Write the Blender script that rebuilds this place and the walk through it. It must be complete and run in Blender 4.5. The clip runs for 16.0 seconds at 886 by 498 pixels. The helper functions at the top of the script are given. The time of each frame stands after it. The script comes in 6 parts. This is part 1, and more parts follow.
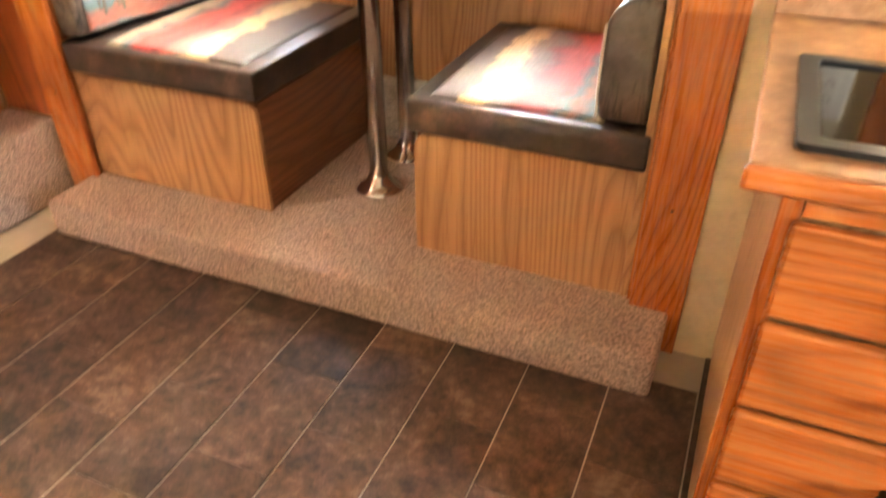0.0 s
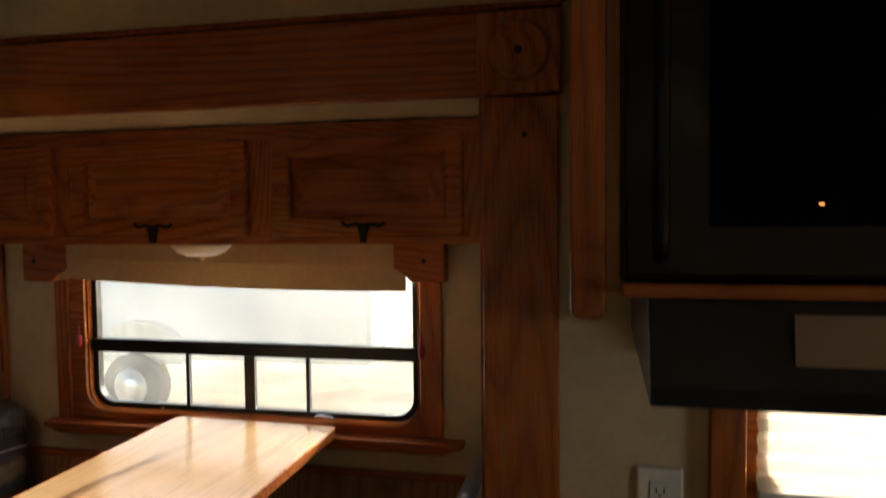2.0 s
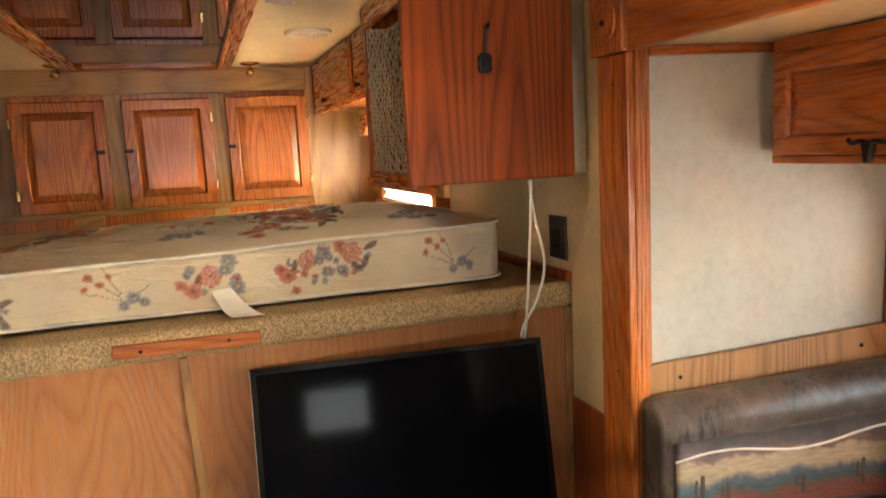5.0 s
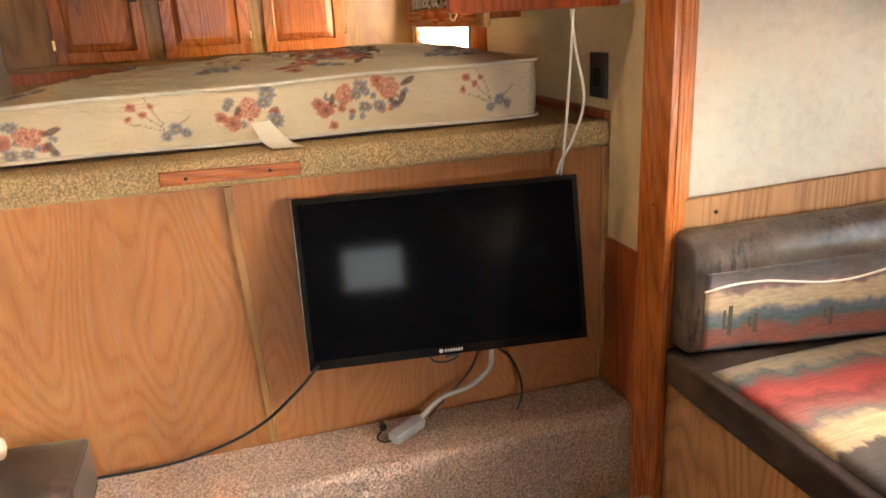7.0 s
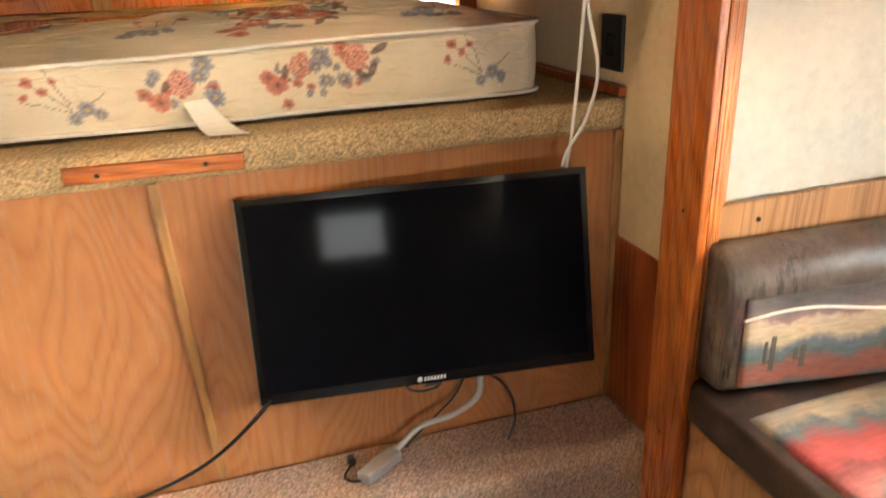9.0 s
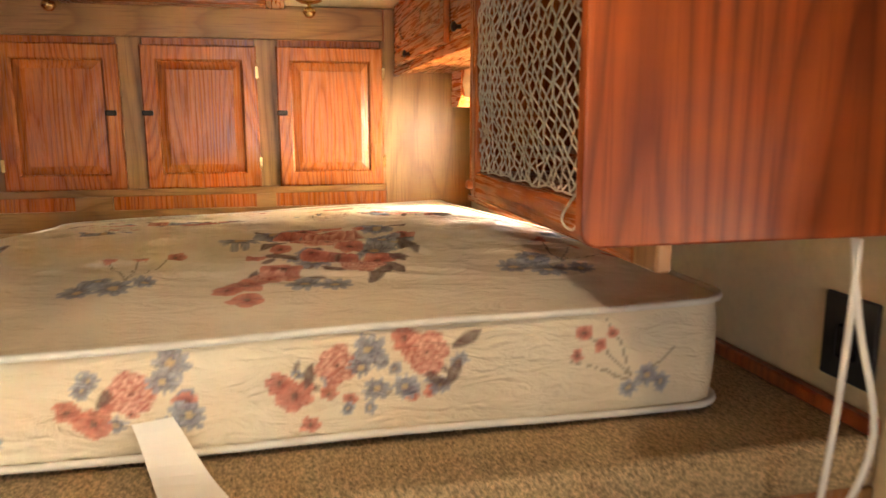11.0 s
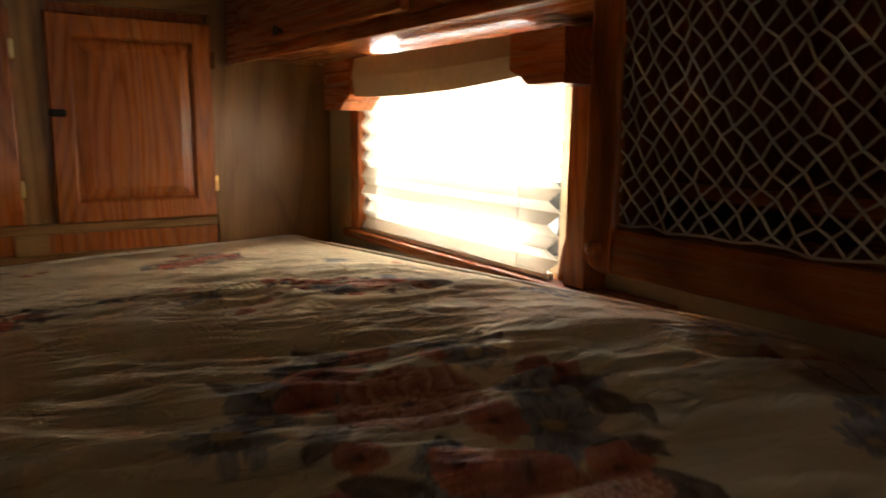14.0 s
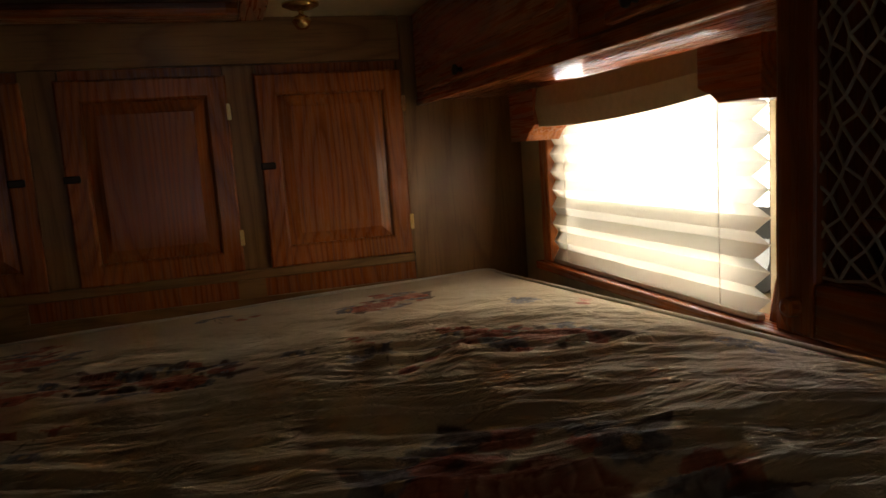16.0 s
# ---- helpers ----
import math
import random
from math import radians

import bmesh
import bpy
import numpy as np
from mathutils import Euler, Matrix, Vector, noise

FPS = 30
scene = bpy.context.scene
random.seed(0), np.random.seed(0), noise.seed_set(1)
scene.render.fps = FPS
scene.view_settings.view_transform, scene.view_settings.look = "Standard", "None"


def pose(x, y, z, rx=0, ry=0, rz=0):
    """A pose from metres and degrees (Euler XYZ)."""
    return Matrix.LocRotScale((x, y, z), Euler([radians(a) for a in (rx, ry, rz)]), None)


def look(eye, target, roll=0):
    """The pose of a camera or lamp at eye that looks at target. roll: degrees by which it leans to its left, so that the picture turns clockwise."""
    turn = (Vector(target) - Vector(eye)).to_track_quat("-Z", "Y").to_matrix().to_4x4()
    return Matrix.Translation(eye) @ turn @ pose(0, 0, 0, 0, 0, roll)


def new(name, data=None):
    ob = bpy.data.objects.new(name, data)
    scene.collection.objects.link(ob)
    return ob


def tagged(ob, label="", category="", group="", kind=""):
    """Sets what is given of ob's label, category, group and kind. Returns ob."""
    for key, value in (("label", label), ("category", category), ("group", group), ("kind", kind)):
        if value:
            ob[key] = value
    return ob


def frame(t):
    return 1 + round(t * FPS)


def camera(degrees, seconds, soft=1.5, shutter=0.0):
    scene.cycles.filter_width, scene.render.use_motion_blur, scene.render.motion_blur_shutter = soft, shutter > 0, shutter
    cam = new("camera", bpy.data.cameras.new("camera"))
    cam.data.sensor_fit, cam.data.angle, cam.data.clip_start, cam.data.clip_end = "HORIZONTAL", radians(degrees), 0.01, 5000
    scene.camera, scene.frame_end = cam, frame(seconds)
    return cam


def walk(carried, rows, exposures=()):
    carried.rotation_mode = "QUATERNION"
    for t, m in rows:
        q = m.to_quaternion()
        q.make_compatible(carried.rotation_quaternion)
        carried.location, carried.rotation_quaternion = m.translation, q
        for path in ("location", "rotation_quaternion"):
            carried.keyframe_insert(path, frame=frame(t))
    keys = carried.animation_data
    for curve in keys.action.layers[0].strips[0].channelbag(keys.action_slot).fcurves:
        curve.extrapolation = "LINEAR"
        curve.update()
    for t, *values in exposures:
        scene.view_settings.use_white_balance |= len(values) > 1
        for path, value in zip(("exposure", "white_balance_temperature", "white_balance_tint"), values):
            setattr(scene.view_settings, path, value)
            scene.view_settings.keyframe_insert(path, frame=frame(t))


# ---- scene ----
cam = camera(63.5, 16.0, shutter=0.4)
PATH = [
    (0, (0.059, -0.021, 1.253), (-0.6, 1.502, 0.136), -0.4),
    (0.5, (0.054, -0.095, 1.333), (-0.499, 1.641, 0.508), -1.7),
    (1, (0.047, -0.091, 1.379), (-0.495, 1.727, 0.744), -0.8),
    (1.5, (0.089, 0.054, 1.457), (-0.372, 1.956, 1.046), -1.2),
    (2, (0.117, 0.246, 1.509), (-0.305, 2.198, 1.406), -0.6),
    (2.5, (0.044, 0.361, 1.56), (-0.505, 2.284, 1.574), 0.2),
    (3, (-0.13, 0.446, 1.588), (-0.834, 2.316, 1.679), 0.6),
    (3.5, (-0.325, 0.436, 1.581), (-1.536, 2.025, 1.683), -0.0),
    (4, (-0.411, 0.522, 1.618), (-2.139, 1.528, 1.607), -1.9),
    (4.5, (-0.423, 0.534, 1.551), (-2.308, 1.185, 1.393), -2.6),
    (5, (-0.425, 0.535, 1.518), (-2.3, 1.168, 1.233), -3.0),
    (5.2, (-0.422, 0.533, 1.511), (-2.29, 1.161, 1.172), -3.0),
    (7.3, (-0.392, 0.507, 1.413), (-2.223, 0.972, 0.756), -3.1),
    (7.5, (-0.398, 0.52, 1.413), (-2.227, 0.952, 0.73), -3.1),
    (8, (-0.462, 0.519, 1.404), (-2.283, 0.918, 0.68), -2.6),
    (8.5, (-0.583, 0.526, 1.401), (-2.377, 1.002, 0.656), -2.0),
    (9, (-0.747, 0.626, 1.433), (-2.524, 1.153, 0.682), -2.5),
    (9.5, (-0.912, 0.763, 1.519), (-2.789, 1.211, 0.994), -0.2),
    (10, (-1.085, 0.771, 1.538), (-3.0, 1.162, 1.118), 0.7),
    (10.2, (-1.162, 0.761, 1.549), (-3.072, 1.204, 1.153), 0.1),
    (12.3, (-1.922, 0.741, 1.541), (-3.87, 1.093, 1.259), -0.7),
    (12.5, (-1.982, 0.702, 1.537), (-3.907, 1.162, 1.246), -0.4),
    (13, (-2.155, 0.667, 1.52), (-4.011, 1.318, 1.155), -0.5),
    (13.5, (-2.285, 0.653, 1.561), (-4.098, 1.429, 1.229), 0.1),
    (14, (-2.338, 0.514, 1.553), (-3.973, 1.614, 1.216), 0.8),
    (14.5, (-2.334, 0.48, 1.577), (-3.831, 1.739, 1.162), 0.6),
    (15, (-2.37, 0.518, 1.583), (-4.066, 1.504, 1.195), -2.3),
    (15.5, (-2.382, 0.575, 1.583), (-4.232, 1.271, 1.279), -3.0),
    (16, (-2.376, 0.617, 1.587), (-4.276, 1.176, 1.313), -4.0),
]
EXPOSURES = [(0.0, 6.0), (0.5, 5.8), (1.0, 5.1), (1.5, 2.8), (2.0, 1.5), (2.5, 1.35), (3.0, 1.9), (3.5, 2.7), (4.0, 3.4), (4.5, 3.9),
             (5.0, 4.0), (7.5, 4.35), (9.0, 4.5), (10.0, 4.45), (12.5, 3.9), (13.0, 2.8), (13.5, 2.1), (14.0, 1.3), (14.5, 1.0), (15.5, 0.65), (16.0, 0.2)]
walk(cam, [(t, look(eye, target, roll)) for t, eye, target, roll in PATH], EXPOSURES)

# ---- light ----
SUN_AZ, SUN_EL = 8.0, 10.5     # degrees east of the window wall's outward normal, and above the horizon
world = bpy.data.worlds.new("sky")
scene.world = world
world.use_nodes = True
wn = world.node_tree
sky = wn.nodes.new("ShaderNodeTexSky")
sky.sky_type, sky.sun_disc = "NISHITA", False
sky.sun_elevation, sky.sun_rotation = radians(SUN_EL), radians(SUN_AZ)
wn.links.new(sky.outputs[0], wn.nodes["Background"].inputs[0])
wn.nodes["Background"].inputs[1].default_value = 0.15
sun_data = bpy.data.lights.new("sun", "SUN")
sun_data.energy, sun_data.angle, sun_data.color = 4.2, radians(0.5), (1.0, 0.93, 0.82)
sun = new("sun", sun_data)
sd = Vector((math.sin(radians(SUN_AZ)) * math.cos(radians(SUN_EL)), math.cos(radians(SUN_AZ)) * math.cos(radians(SUN_EL)), math.sin(radians(SUN_EL))))
sun.matrix_world = look(sd * 20, (0, 0, 0))


def window_light(name, centre, target, w, h, watts, color=(1, 0.97, 0.92)):
    d = bpy.data.lights.new(name, "AREA")
    d.shape, d.size, d.size_y, d.energy, d.color = "RECTANGLE", w, h, watts, color
    ob = new(name, d)
    ob.matrix_world = look(centre, target)
    return ob


window_light("south_window_light", (-1.3, -0.72, 1.3), (-1.3, 1.0, 1.1), 0.9, 0.45, 0.06, (0.95, 0.98, 1.0))
window_light("east_window_light", (2.27, 0.38, 1.10), (0.0, 0.60, 0.95), 0.5, 0.34, 1.7, (0.93, 0.97, 1.0))
bed_light = window_light("bed_window_light", (-3.88, 1.75, 1.55), (-2.80, 0.60, 1.0), 0.72, 0.40, 4.8)
bed_light.data.spread = radians(75)


def spot_lamp(name, x, y, watts):
    d = bpy.data.lights.new(name, "SPOT")
    d.energy, d.color, d.spot_size, d.spot_blend, d.shadow_soft_size = watts, (1.0, 0.80, 0.55), radians(140), 0.8, 0.03
    ob = new(name, d)
    ob.matrix_world = look((x, y, 1.975), (x, y, 0))


spot_lamp("ceiling_lamp_light", -1.885, 0.78, 0.65)


# ---- materials ----
def nodes_of(name, rough=0.5, metal=0.0, spec=0.5):
    m = bpy.data.materials.new(name)
    m.use_nodes = True
    nt = m.node_tree
    b = nt.nodes["Principled BSDF"]
    b.inputs["Roughness"].default_value, b.inputs["Metallic"].default_value = rough, metal
    b.inputs["Specular IOR Level"].default_value = spec
    return m, nt, b


def add(nt, kind, **values):
    n = nt.nodes.new(kind)
    for k, v in values.items():
        n.inputs[k].default_value = v
    return n


def coords(nt, scale=(1, 1, 1), jitter=0.0):
    """Object coordinates, scaled, with an offset of their own for each object."""
    tc = nt.nodes.new("ShaderNodeTexCoord")
    mp = nt.nodes.new("ShaderNodeMapping")
    mp.inputs["Scale"].default_value = scale
    nt.links.new(tc.outputs["Object"], mp.inputs["Vector"])
    if jitter:
        oi = nt.nodes.new("ShaderNodeObjectInfo")
        mu = nt.nodes.new("ShaderNodeMath")
        mu.operation = "MULTIPLY"
        mu.inputs[1].default_value = jitter
        nt.links.new(oi.outputs["Random"], mu.inputs[0])
        nt.links.new(mu.outputs[0], mp.inputs["Location"])
    return mp.outputs[0]


def noise_tex(nt, vec, scale, detail=4.0, rough=0.55, distort=0.0):
    n = add(nt, "ShaderNodeTexNoise", Scale=scale, Detail=detail, Roughness=rough, Distortion=distort)
    nt.links.new(vec, n.inputs["Vector"])
    return n.outputs["Fac"]


def ramp(nt, fac, stops, constant=False):
    r = nt.nodes.new("ShaderNodeValToRGB")
    if constant:
        r.color_ramp.interpolation = "CONSTANT"
    e = r.color_ramp.elements
    while len(e) < len(stops):
        e.new(0.5)
    for i, (p, c) in enumerate(stops):
        e[i].position, e[i].color = p, (*c, 1)
    nt.links.new(fac, r.inputs[0])
    return r.outputs[0]


def mix(nt, fac, a, b, how="MIX"):
    n = nt.nodes.new("ShaderNodeMix")
    n.data_type, n.blend_type = "RGBA", how
    for sock, v in ((n.inputs[0], fac), (n.inputs[6], a), (n.inputs[7], b)):
        if isinstance(v, (int, float)):
            sock.default_value = v
        elif isinstance(v, tuple):
            sock.default_value = (*v, 1)
        else:
            nt.links.new(v, sock)
    return n.outputs[2]


def math_node(nt, op, a, b):
    n = nt.nodes.new("ShaderNodeMath")
    n.operation = op
    for sock, v in zip(n.inputs, (a, b)):
        if isinstance(v, (int, float)):
            sock.default_value = v
        else:
            nt.links.new(v, sock)
    return n.outputs[0]


def bump(nt, b, height, strength, dist):
    n = add(nt, "ShaderNodeBump", Strength=strength, Distance=dist)
    nt.links.new(height, n.inputs["Height"])
    nt.links.new(n.outputs[0], b.inputs["Normal"])


def plain(name, color, rough=0.5, metal=0.0, vary=0.15, scale=9.0, bumps=0.1, spec=0.5):
    m, nt, b = nodes_of(name, rough, metal, spec)
    v = coords(nt, (1, 1, 1), 5)
    f = noise_tex(nt, v, scale, 5)
    dark = tuple(c * (1 - vary) for c in color)
    light = tuple(min(1, c * (1 + vary)) for c in color)
    nt.links.new(ramp(nt, f, [(0.3, dark), (0.7, light)]), b.inputs["Base Color"])
    if bumps:
        bump(nt, b, noise_tex(nt, v, scale * 14, 3), bumps, 0.002)
    return m


def wood(name, axis, light, dark, rough=0.26, band=38.0, contrast=1.0, stretch=0.13):
    """Grain that runs along the axis (0, 1 or 2): cathedral rings, streaks and fine dark pores."""
    m, nt, b = nodes_of(name, rough)
    s = [1.0, 1.0, 1.0]
    s[axis] = stretch
    v = coords(nt, tuple(s), 7)
    warp = noise_tex(nt, v, 3.4, 1.2, 0.35)
    fine = noise_tex(nt, v, 26, 3, 0.6)
    rings = math_node(nt, "FRACT", math_node(nt, "ADD", math_node(nt, "MULTIPLY", warp, band), math_node(nt, "MULTIPLY", fine, 0.35)), 0.0)
    p = [150.0, 150.0, 150.0]
    p[axis] = 5.0
    pores = noise_tex(nt, coords(nt, tuple(p), 7), 1.0, 4, 0.65)
    broad = noise_tex(nt, coords(nt, tuple(3.0 * q for q in s), 7), 2.0, 3)
    mid = tuple((a + 0.7 * c) / 1.7 for a, c in zip(light, dark))
    base = ramp(nt, rings, [(0.0, mid), (0.35, light), (0.62, mid), (0.86, dark), (0.97, mid)])
    base = mix(nt, min(1.0, 0.62 * contrast), ramp(nt, broad, [(0.3, mid), (0.7, light)]), base)
    base = mix(nt, ramp(nt, pores, [(0.52, (0, 0, 0)), (0.70, (0.6, 0.6, 0.6))]), base, tuple(c * 0.75 for c in dark))
    nt.links.new(base, b.inputs["Base Color"])
    nt.links.new(ramp(nt, pores, [(0.3, (rough * 0.85,) * 3), (0.8, (rough * 1.4,) * 3)]), b.inputs["Roughness"])
    bump(nt, b, pores, 0.2, 0.001)
    return m


OAK_L, OAK_D = (0.50, 0.148, 0.030), (0.20, 0.044, 0.007)
OAK_X, OAK_Y, OAK_Z = (wood("oak_%s" % a, i, OAK_L, OAK_D) for i, a in enumerate("xyz"))
REDOAK_Z = wood("red_oak", 2, (0.38, 0.082, 0.015), (0.14, 0.023, 0.005), 0.33, 30, 1.25, 0.10)
LAM_Z = wood("laminate_z", 2, (0.47, 0.25, 0.11), (0.25, 0.105, 0.04), 0.4, 34, 1.3)
LAM_Y = wood("laminate_y", 1, (0.47, 0.25, 0.11), (0.25, 0.105, 0.04), 0.4, 34, 1.3)
# darker brown than LAM_Z and LAM_Y, for the bench side panels
LAM_SIDE = wood("side_laminate", 1, (0.23, 0.085, 0.035), (0.10, 0.034, 0.014), 0.4, 34, 1.1)
HONEY_Y = wood("honey_oak_y", 1, (0.38, 0.195, 0.064), (0.20, 0.09, 0.028), 0.35, 20, 1.2)
HONEY_Z = wood("honey_oak", 2, (0.38, 0.195, 0.064), (0.20, 0.09, 0.028), 0.35, 20, 1.2)
PANEL_Z = wood("birch_panel", 2, (0.42, 0.185, 0.074), (0.28, 0.108, 0.040), 0.24, 34, 0.75, 0.34)
TABLETOP = wood("table_laminate", 1, (0.50, 0.31, 0.16), (0.36, 0.21, 0.10), 0.16, 14, 0.7)


def wallpaper(name, color):
    m, nt, b = nodes_of(name, 0.6)
    v = coords(nt)
    f = mix(nt, 0.5, noise_tex(nt, v, 5, 6, 0.7), noise_tex(nt, v, 38, 5, 0.7))
    nt.links.new(ramp(nt, f, [(0.32, tuple(c * 0.82 for c in color)), (0.5, color), (0.68, tuple(min(1, c * 1.1) for c in color))]), b.inputs["Base Color"])
    bump(nt, b, noise_tex(nt, v, 160, 3), 0.12, 0.001)
    return m


PAPER = wallpaper("cream_wallpaper", (0.64, 0.52, 0.33))
WHITE_WALL = wallpaper("off_white_panel", (0.57, 0.56, 0.51))
CEIL = wallpaper("ceiling_vinyl", (0.66, 0.55, 0.36))


def carpet(name, color, scale=170.0, strength=1.0):
    m, nt, b = nodes_of(name, 0.95, 0, 0.1)
    v = coords(nt)
    tuft = noise_tex(nt, v, scale, 3, 0.7)
    broad = noise_tex(nt, v, 7, 4)
    a = ramp(nt, tuft, [(0.36, tuple(c * 0.30 for c in color)), (0.64, tuple(min(1, c * 1.5) for c in color))])
    nt.links.new(mix(nt, 0.2, a, ramp(nt, broad, [(0.3, tuple(c * 0.75 for c in color)), (0.7, color)])), b.inputs["Base Color"])
    bump(nt, b, tuft, strength, 0.012)
    return m


CARPET = carpet("tan_carpet", (0.60, 0.43, 0.345), 150)
BED_CARPET = carpet("straw_carpet", (0.64, 0.46, 0.25), 210, 1.0)
GREY_CARPET = carpet("grey_carpet", (0.58, 0.55, 0.50))


def leather_mat():
    m, nt, b = nodes_of("brown_leather", 0.34)
    v = coords(nt, (1, 1, 1), 4)
    f = noise_tex(nt, v, 11, 6, 0.65)
    nt.links.new(ramp(nt, f, [(0.34, (0.020, 0.014, 0.012)), (0.54, (0.052, 0.032, 0.024)), (0.70, (0.13, 0.075, 0.050))]), b.inputs["Base Color"])
    nt.links.new(ramp(nt, f, [(0.3, (0.28,) * 3), (0.75, (0.5,) * 3)]), b.inputs["Roughness"])
    bump(nt, b, noise_tex(nt, v, 130, 4, 0.6), 0.25, 0.0015)
    return m


LEATHER = leather_mat()


def printed_leather():
    """Grey-brown back pads printed with dark upright grasses, scuffed pale in places."""
    m, nt, b = nodes_of("printed_leather", 0.3)
    grass = noise_tex(nt, coords(nt, (70, 70, 9)), 1.0, 5, 0.7)
    tuft = noise_tex(nt, coords(nt), 5, 3)
    where = math_node(nt, "MULTIPLY", ramp(nt, grass, [(0.50, (0,) * 3), (0.60, (1,) * 3)]), ramp(nt, tuft, [(0.40, (0.1,) * 3), (0.58, (1,) * 3)]))
    broad = ramp(nt, noise_tex(nt, coords(nt), 9, 6, 0.7), [(0.32, (0.055, 0.040, 0.033)), (0.52, (0.105, 0.080, 0.066)), (0.70, (0.18, 0.15, 0.13))])
    nt.links.new(mix(nt, where, broad, (0.022, 0.018, 0.016)), b.inputs["Base Color"])
    bump(nt, b, noise_tex(nt, coords(nt), 130, 4, 0.6), 0.25, 0.0015)
    return m


PRINTED_LEATHER = printed_leather()


def southwest(name, axis, along, start, length, stops):
    """Woven desert bands: colours change along one axis, with ragged edges that wander along the other."""
    m, nt, b = nodes_of(name, 0.62)
    tc = nt.nodes.new("ShaderNodeTexCoord")
    sep = nt.nodes.new("ShaderNodeSeparateXYZ")
    nt.links.new(tc.outputs["Object"], sep.inputs[0])
    s = [60.0, 60.0, 60.0]
    s[along] = 5.0
    wander = noise_tex(nt, coords(nt, tuple(9.0 if i == along else 4.0 for i in range(3))), 1.0, 5, 0.65)
    ragged = noise_tex(nt, coords(nt, tuple(40.0 for i in range(3))), 1.0, 3, 0.6)
    q = math_node(nt, "DIVIDE", math_node(nt, "SUBTRACT", sep.outputs[axis], start), length)
    q = math_node(nt, "ADD", q, math_node(nt, "MULTIPLY", math_node(nt, "SUBTRACT", wander, 0.5), 0.34))
    q = math_node(nt, "ADD", q, math_node(nt, "MULTIPLY", math_node(nt, "SUBTRACT", ragged, 0.5), 0.05))
    weave = noise_tex(nt, coords(nt, tuple(s)), 3.0, 3, 0.6)
    base = mix(nt, 0.35, ramp(nt, q, stops), ramp(nt, weave, [(0.35, (0.25, 0.2, 0.18)), (0.65, (1, 1, 1))]), "MULTIPLY")
    nt.links.new(base, b.inputs["Base Color"])
    bump(nt, b, noise_tex(nt, coords(nt), 420, 2), 0.25, 0.001)
    return m


def vertex_cloth(name, rough=0.75):
    m, nt, b = nodes_of(name, rough, 0, 0.25)
    at = nt.nodes.new("ShaderNodeVertexColor")
    at.layer_name = "print"
    v = coords(nt)
    weave = noise_tex(nt, v, 500, 2)
    soil = noise_tex(nt, v, 4, 5, 0.6)
    c = mix(nt, 0.5, at.outputs[0], ramp(nt, soil, [(0.35, (0.86, 0.78, 0.66)), (0.62, (1, 1, 1))]), "MULTIPLY")
    nt.links.new(c, b.inputs["Base Color"])
    wr = noise_tex(nt, coords(nt, (34, 10, 34)), 1.0, 4, 0.55, 0.6)
    fold = math_node(nt, "ABSOLUTE", math_node(nt, "SUBTRACT", wr, 0.5), 0.0)
    bump(nt, b, math_node(nt, "ADD", math_node(nt, "MULTIPLY", fold, 3.0), math_node(nt, "MULTIPLY", weave, 0.12)), 0.75, 0.007)
    return m


FLORAL = vertex_cloth("floral_ticking")
PIPING = plain("white_piping", (0.74, 0.69, 0.60), 0.6)
BLACK_GLOSS = plain("black_gloss", (0.006, 0.006, 0.007), 0.08, vary=0.1, bumps=0, spec=0.35)
BLACK_SCREEN = plain("black_screen", (0.003, 0.003, 0.004), 0.07, vary=0.1, bumps=0, spec=0.02)
BLACK_PLASTIC = plain("black_plastic", (0.012, 0.012, 0.013), 0.35)
BLACK_METAL = plain("dark_bronze", (0.035, 0.025, 0.018), 0.38, 0.8)
BRASS = plain("brass", (0.70, 0.48, 0.20), 0.25, 1.0, bumps=0.02)
CHROME = plain("chrome", (0.72, 0.72, 0.74), 0.12, 1.0, vary=0.05, bumps=0.02)
WHITE_PLASTIC = plain("white_plastic", (0.80, 0.77, 0.70), 0.35, vary=0.04, bumps=0)
BEIGE_FABRIC = plain("beige_valance_cloth", (0.58, 0.45, 0.27), 0.8, vary=0.08, scale=60)
FLOOR_MAT = plain("pale_joint", (0.44, 0.36, 0.28), 0.6)
ALU = plain("aluminium_track", (0.75, 0.74, 0.70), 0.35, 0.9)
GROUND = plain("dry_ground", (0.42, 0.37, 0.28), 0.9, vary=0.3, scale=1.2)
WHITE_PAINT = plain("white_vehicle_paint", (0.78, 0.78, 0.78), 0.3, vary=0.04, bumps=0)
RUBBER = plain("tyre_rubber", (0.03, 0.03, 0.03), 0.8)


def counter_mat():
    m, nt, b = nodes_of("brown_laminate_counter", 0.3)
    v = coords(nt)
    f = mix(nt, 0.5, noise_tex(nt, v, 22, 6, 0.75), noise_tex(nt, v, 6, 4))
    nt.links.new(ramp(nt, f, [(0.36, (0.17, 0.075, 0.035)), (0.5, (0.30, 0.15, 0.075)), (0.64, (0.46, 0.27, 0.15))]), b.inputs["Base Color"])
    return m


COUNTER = counter_mat()


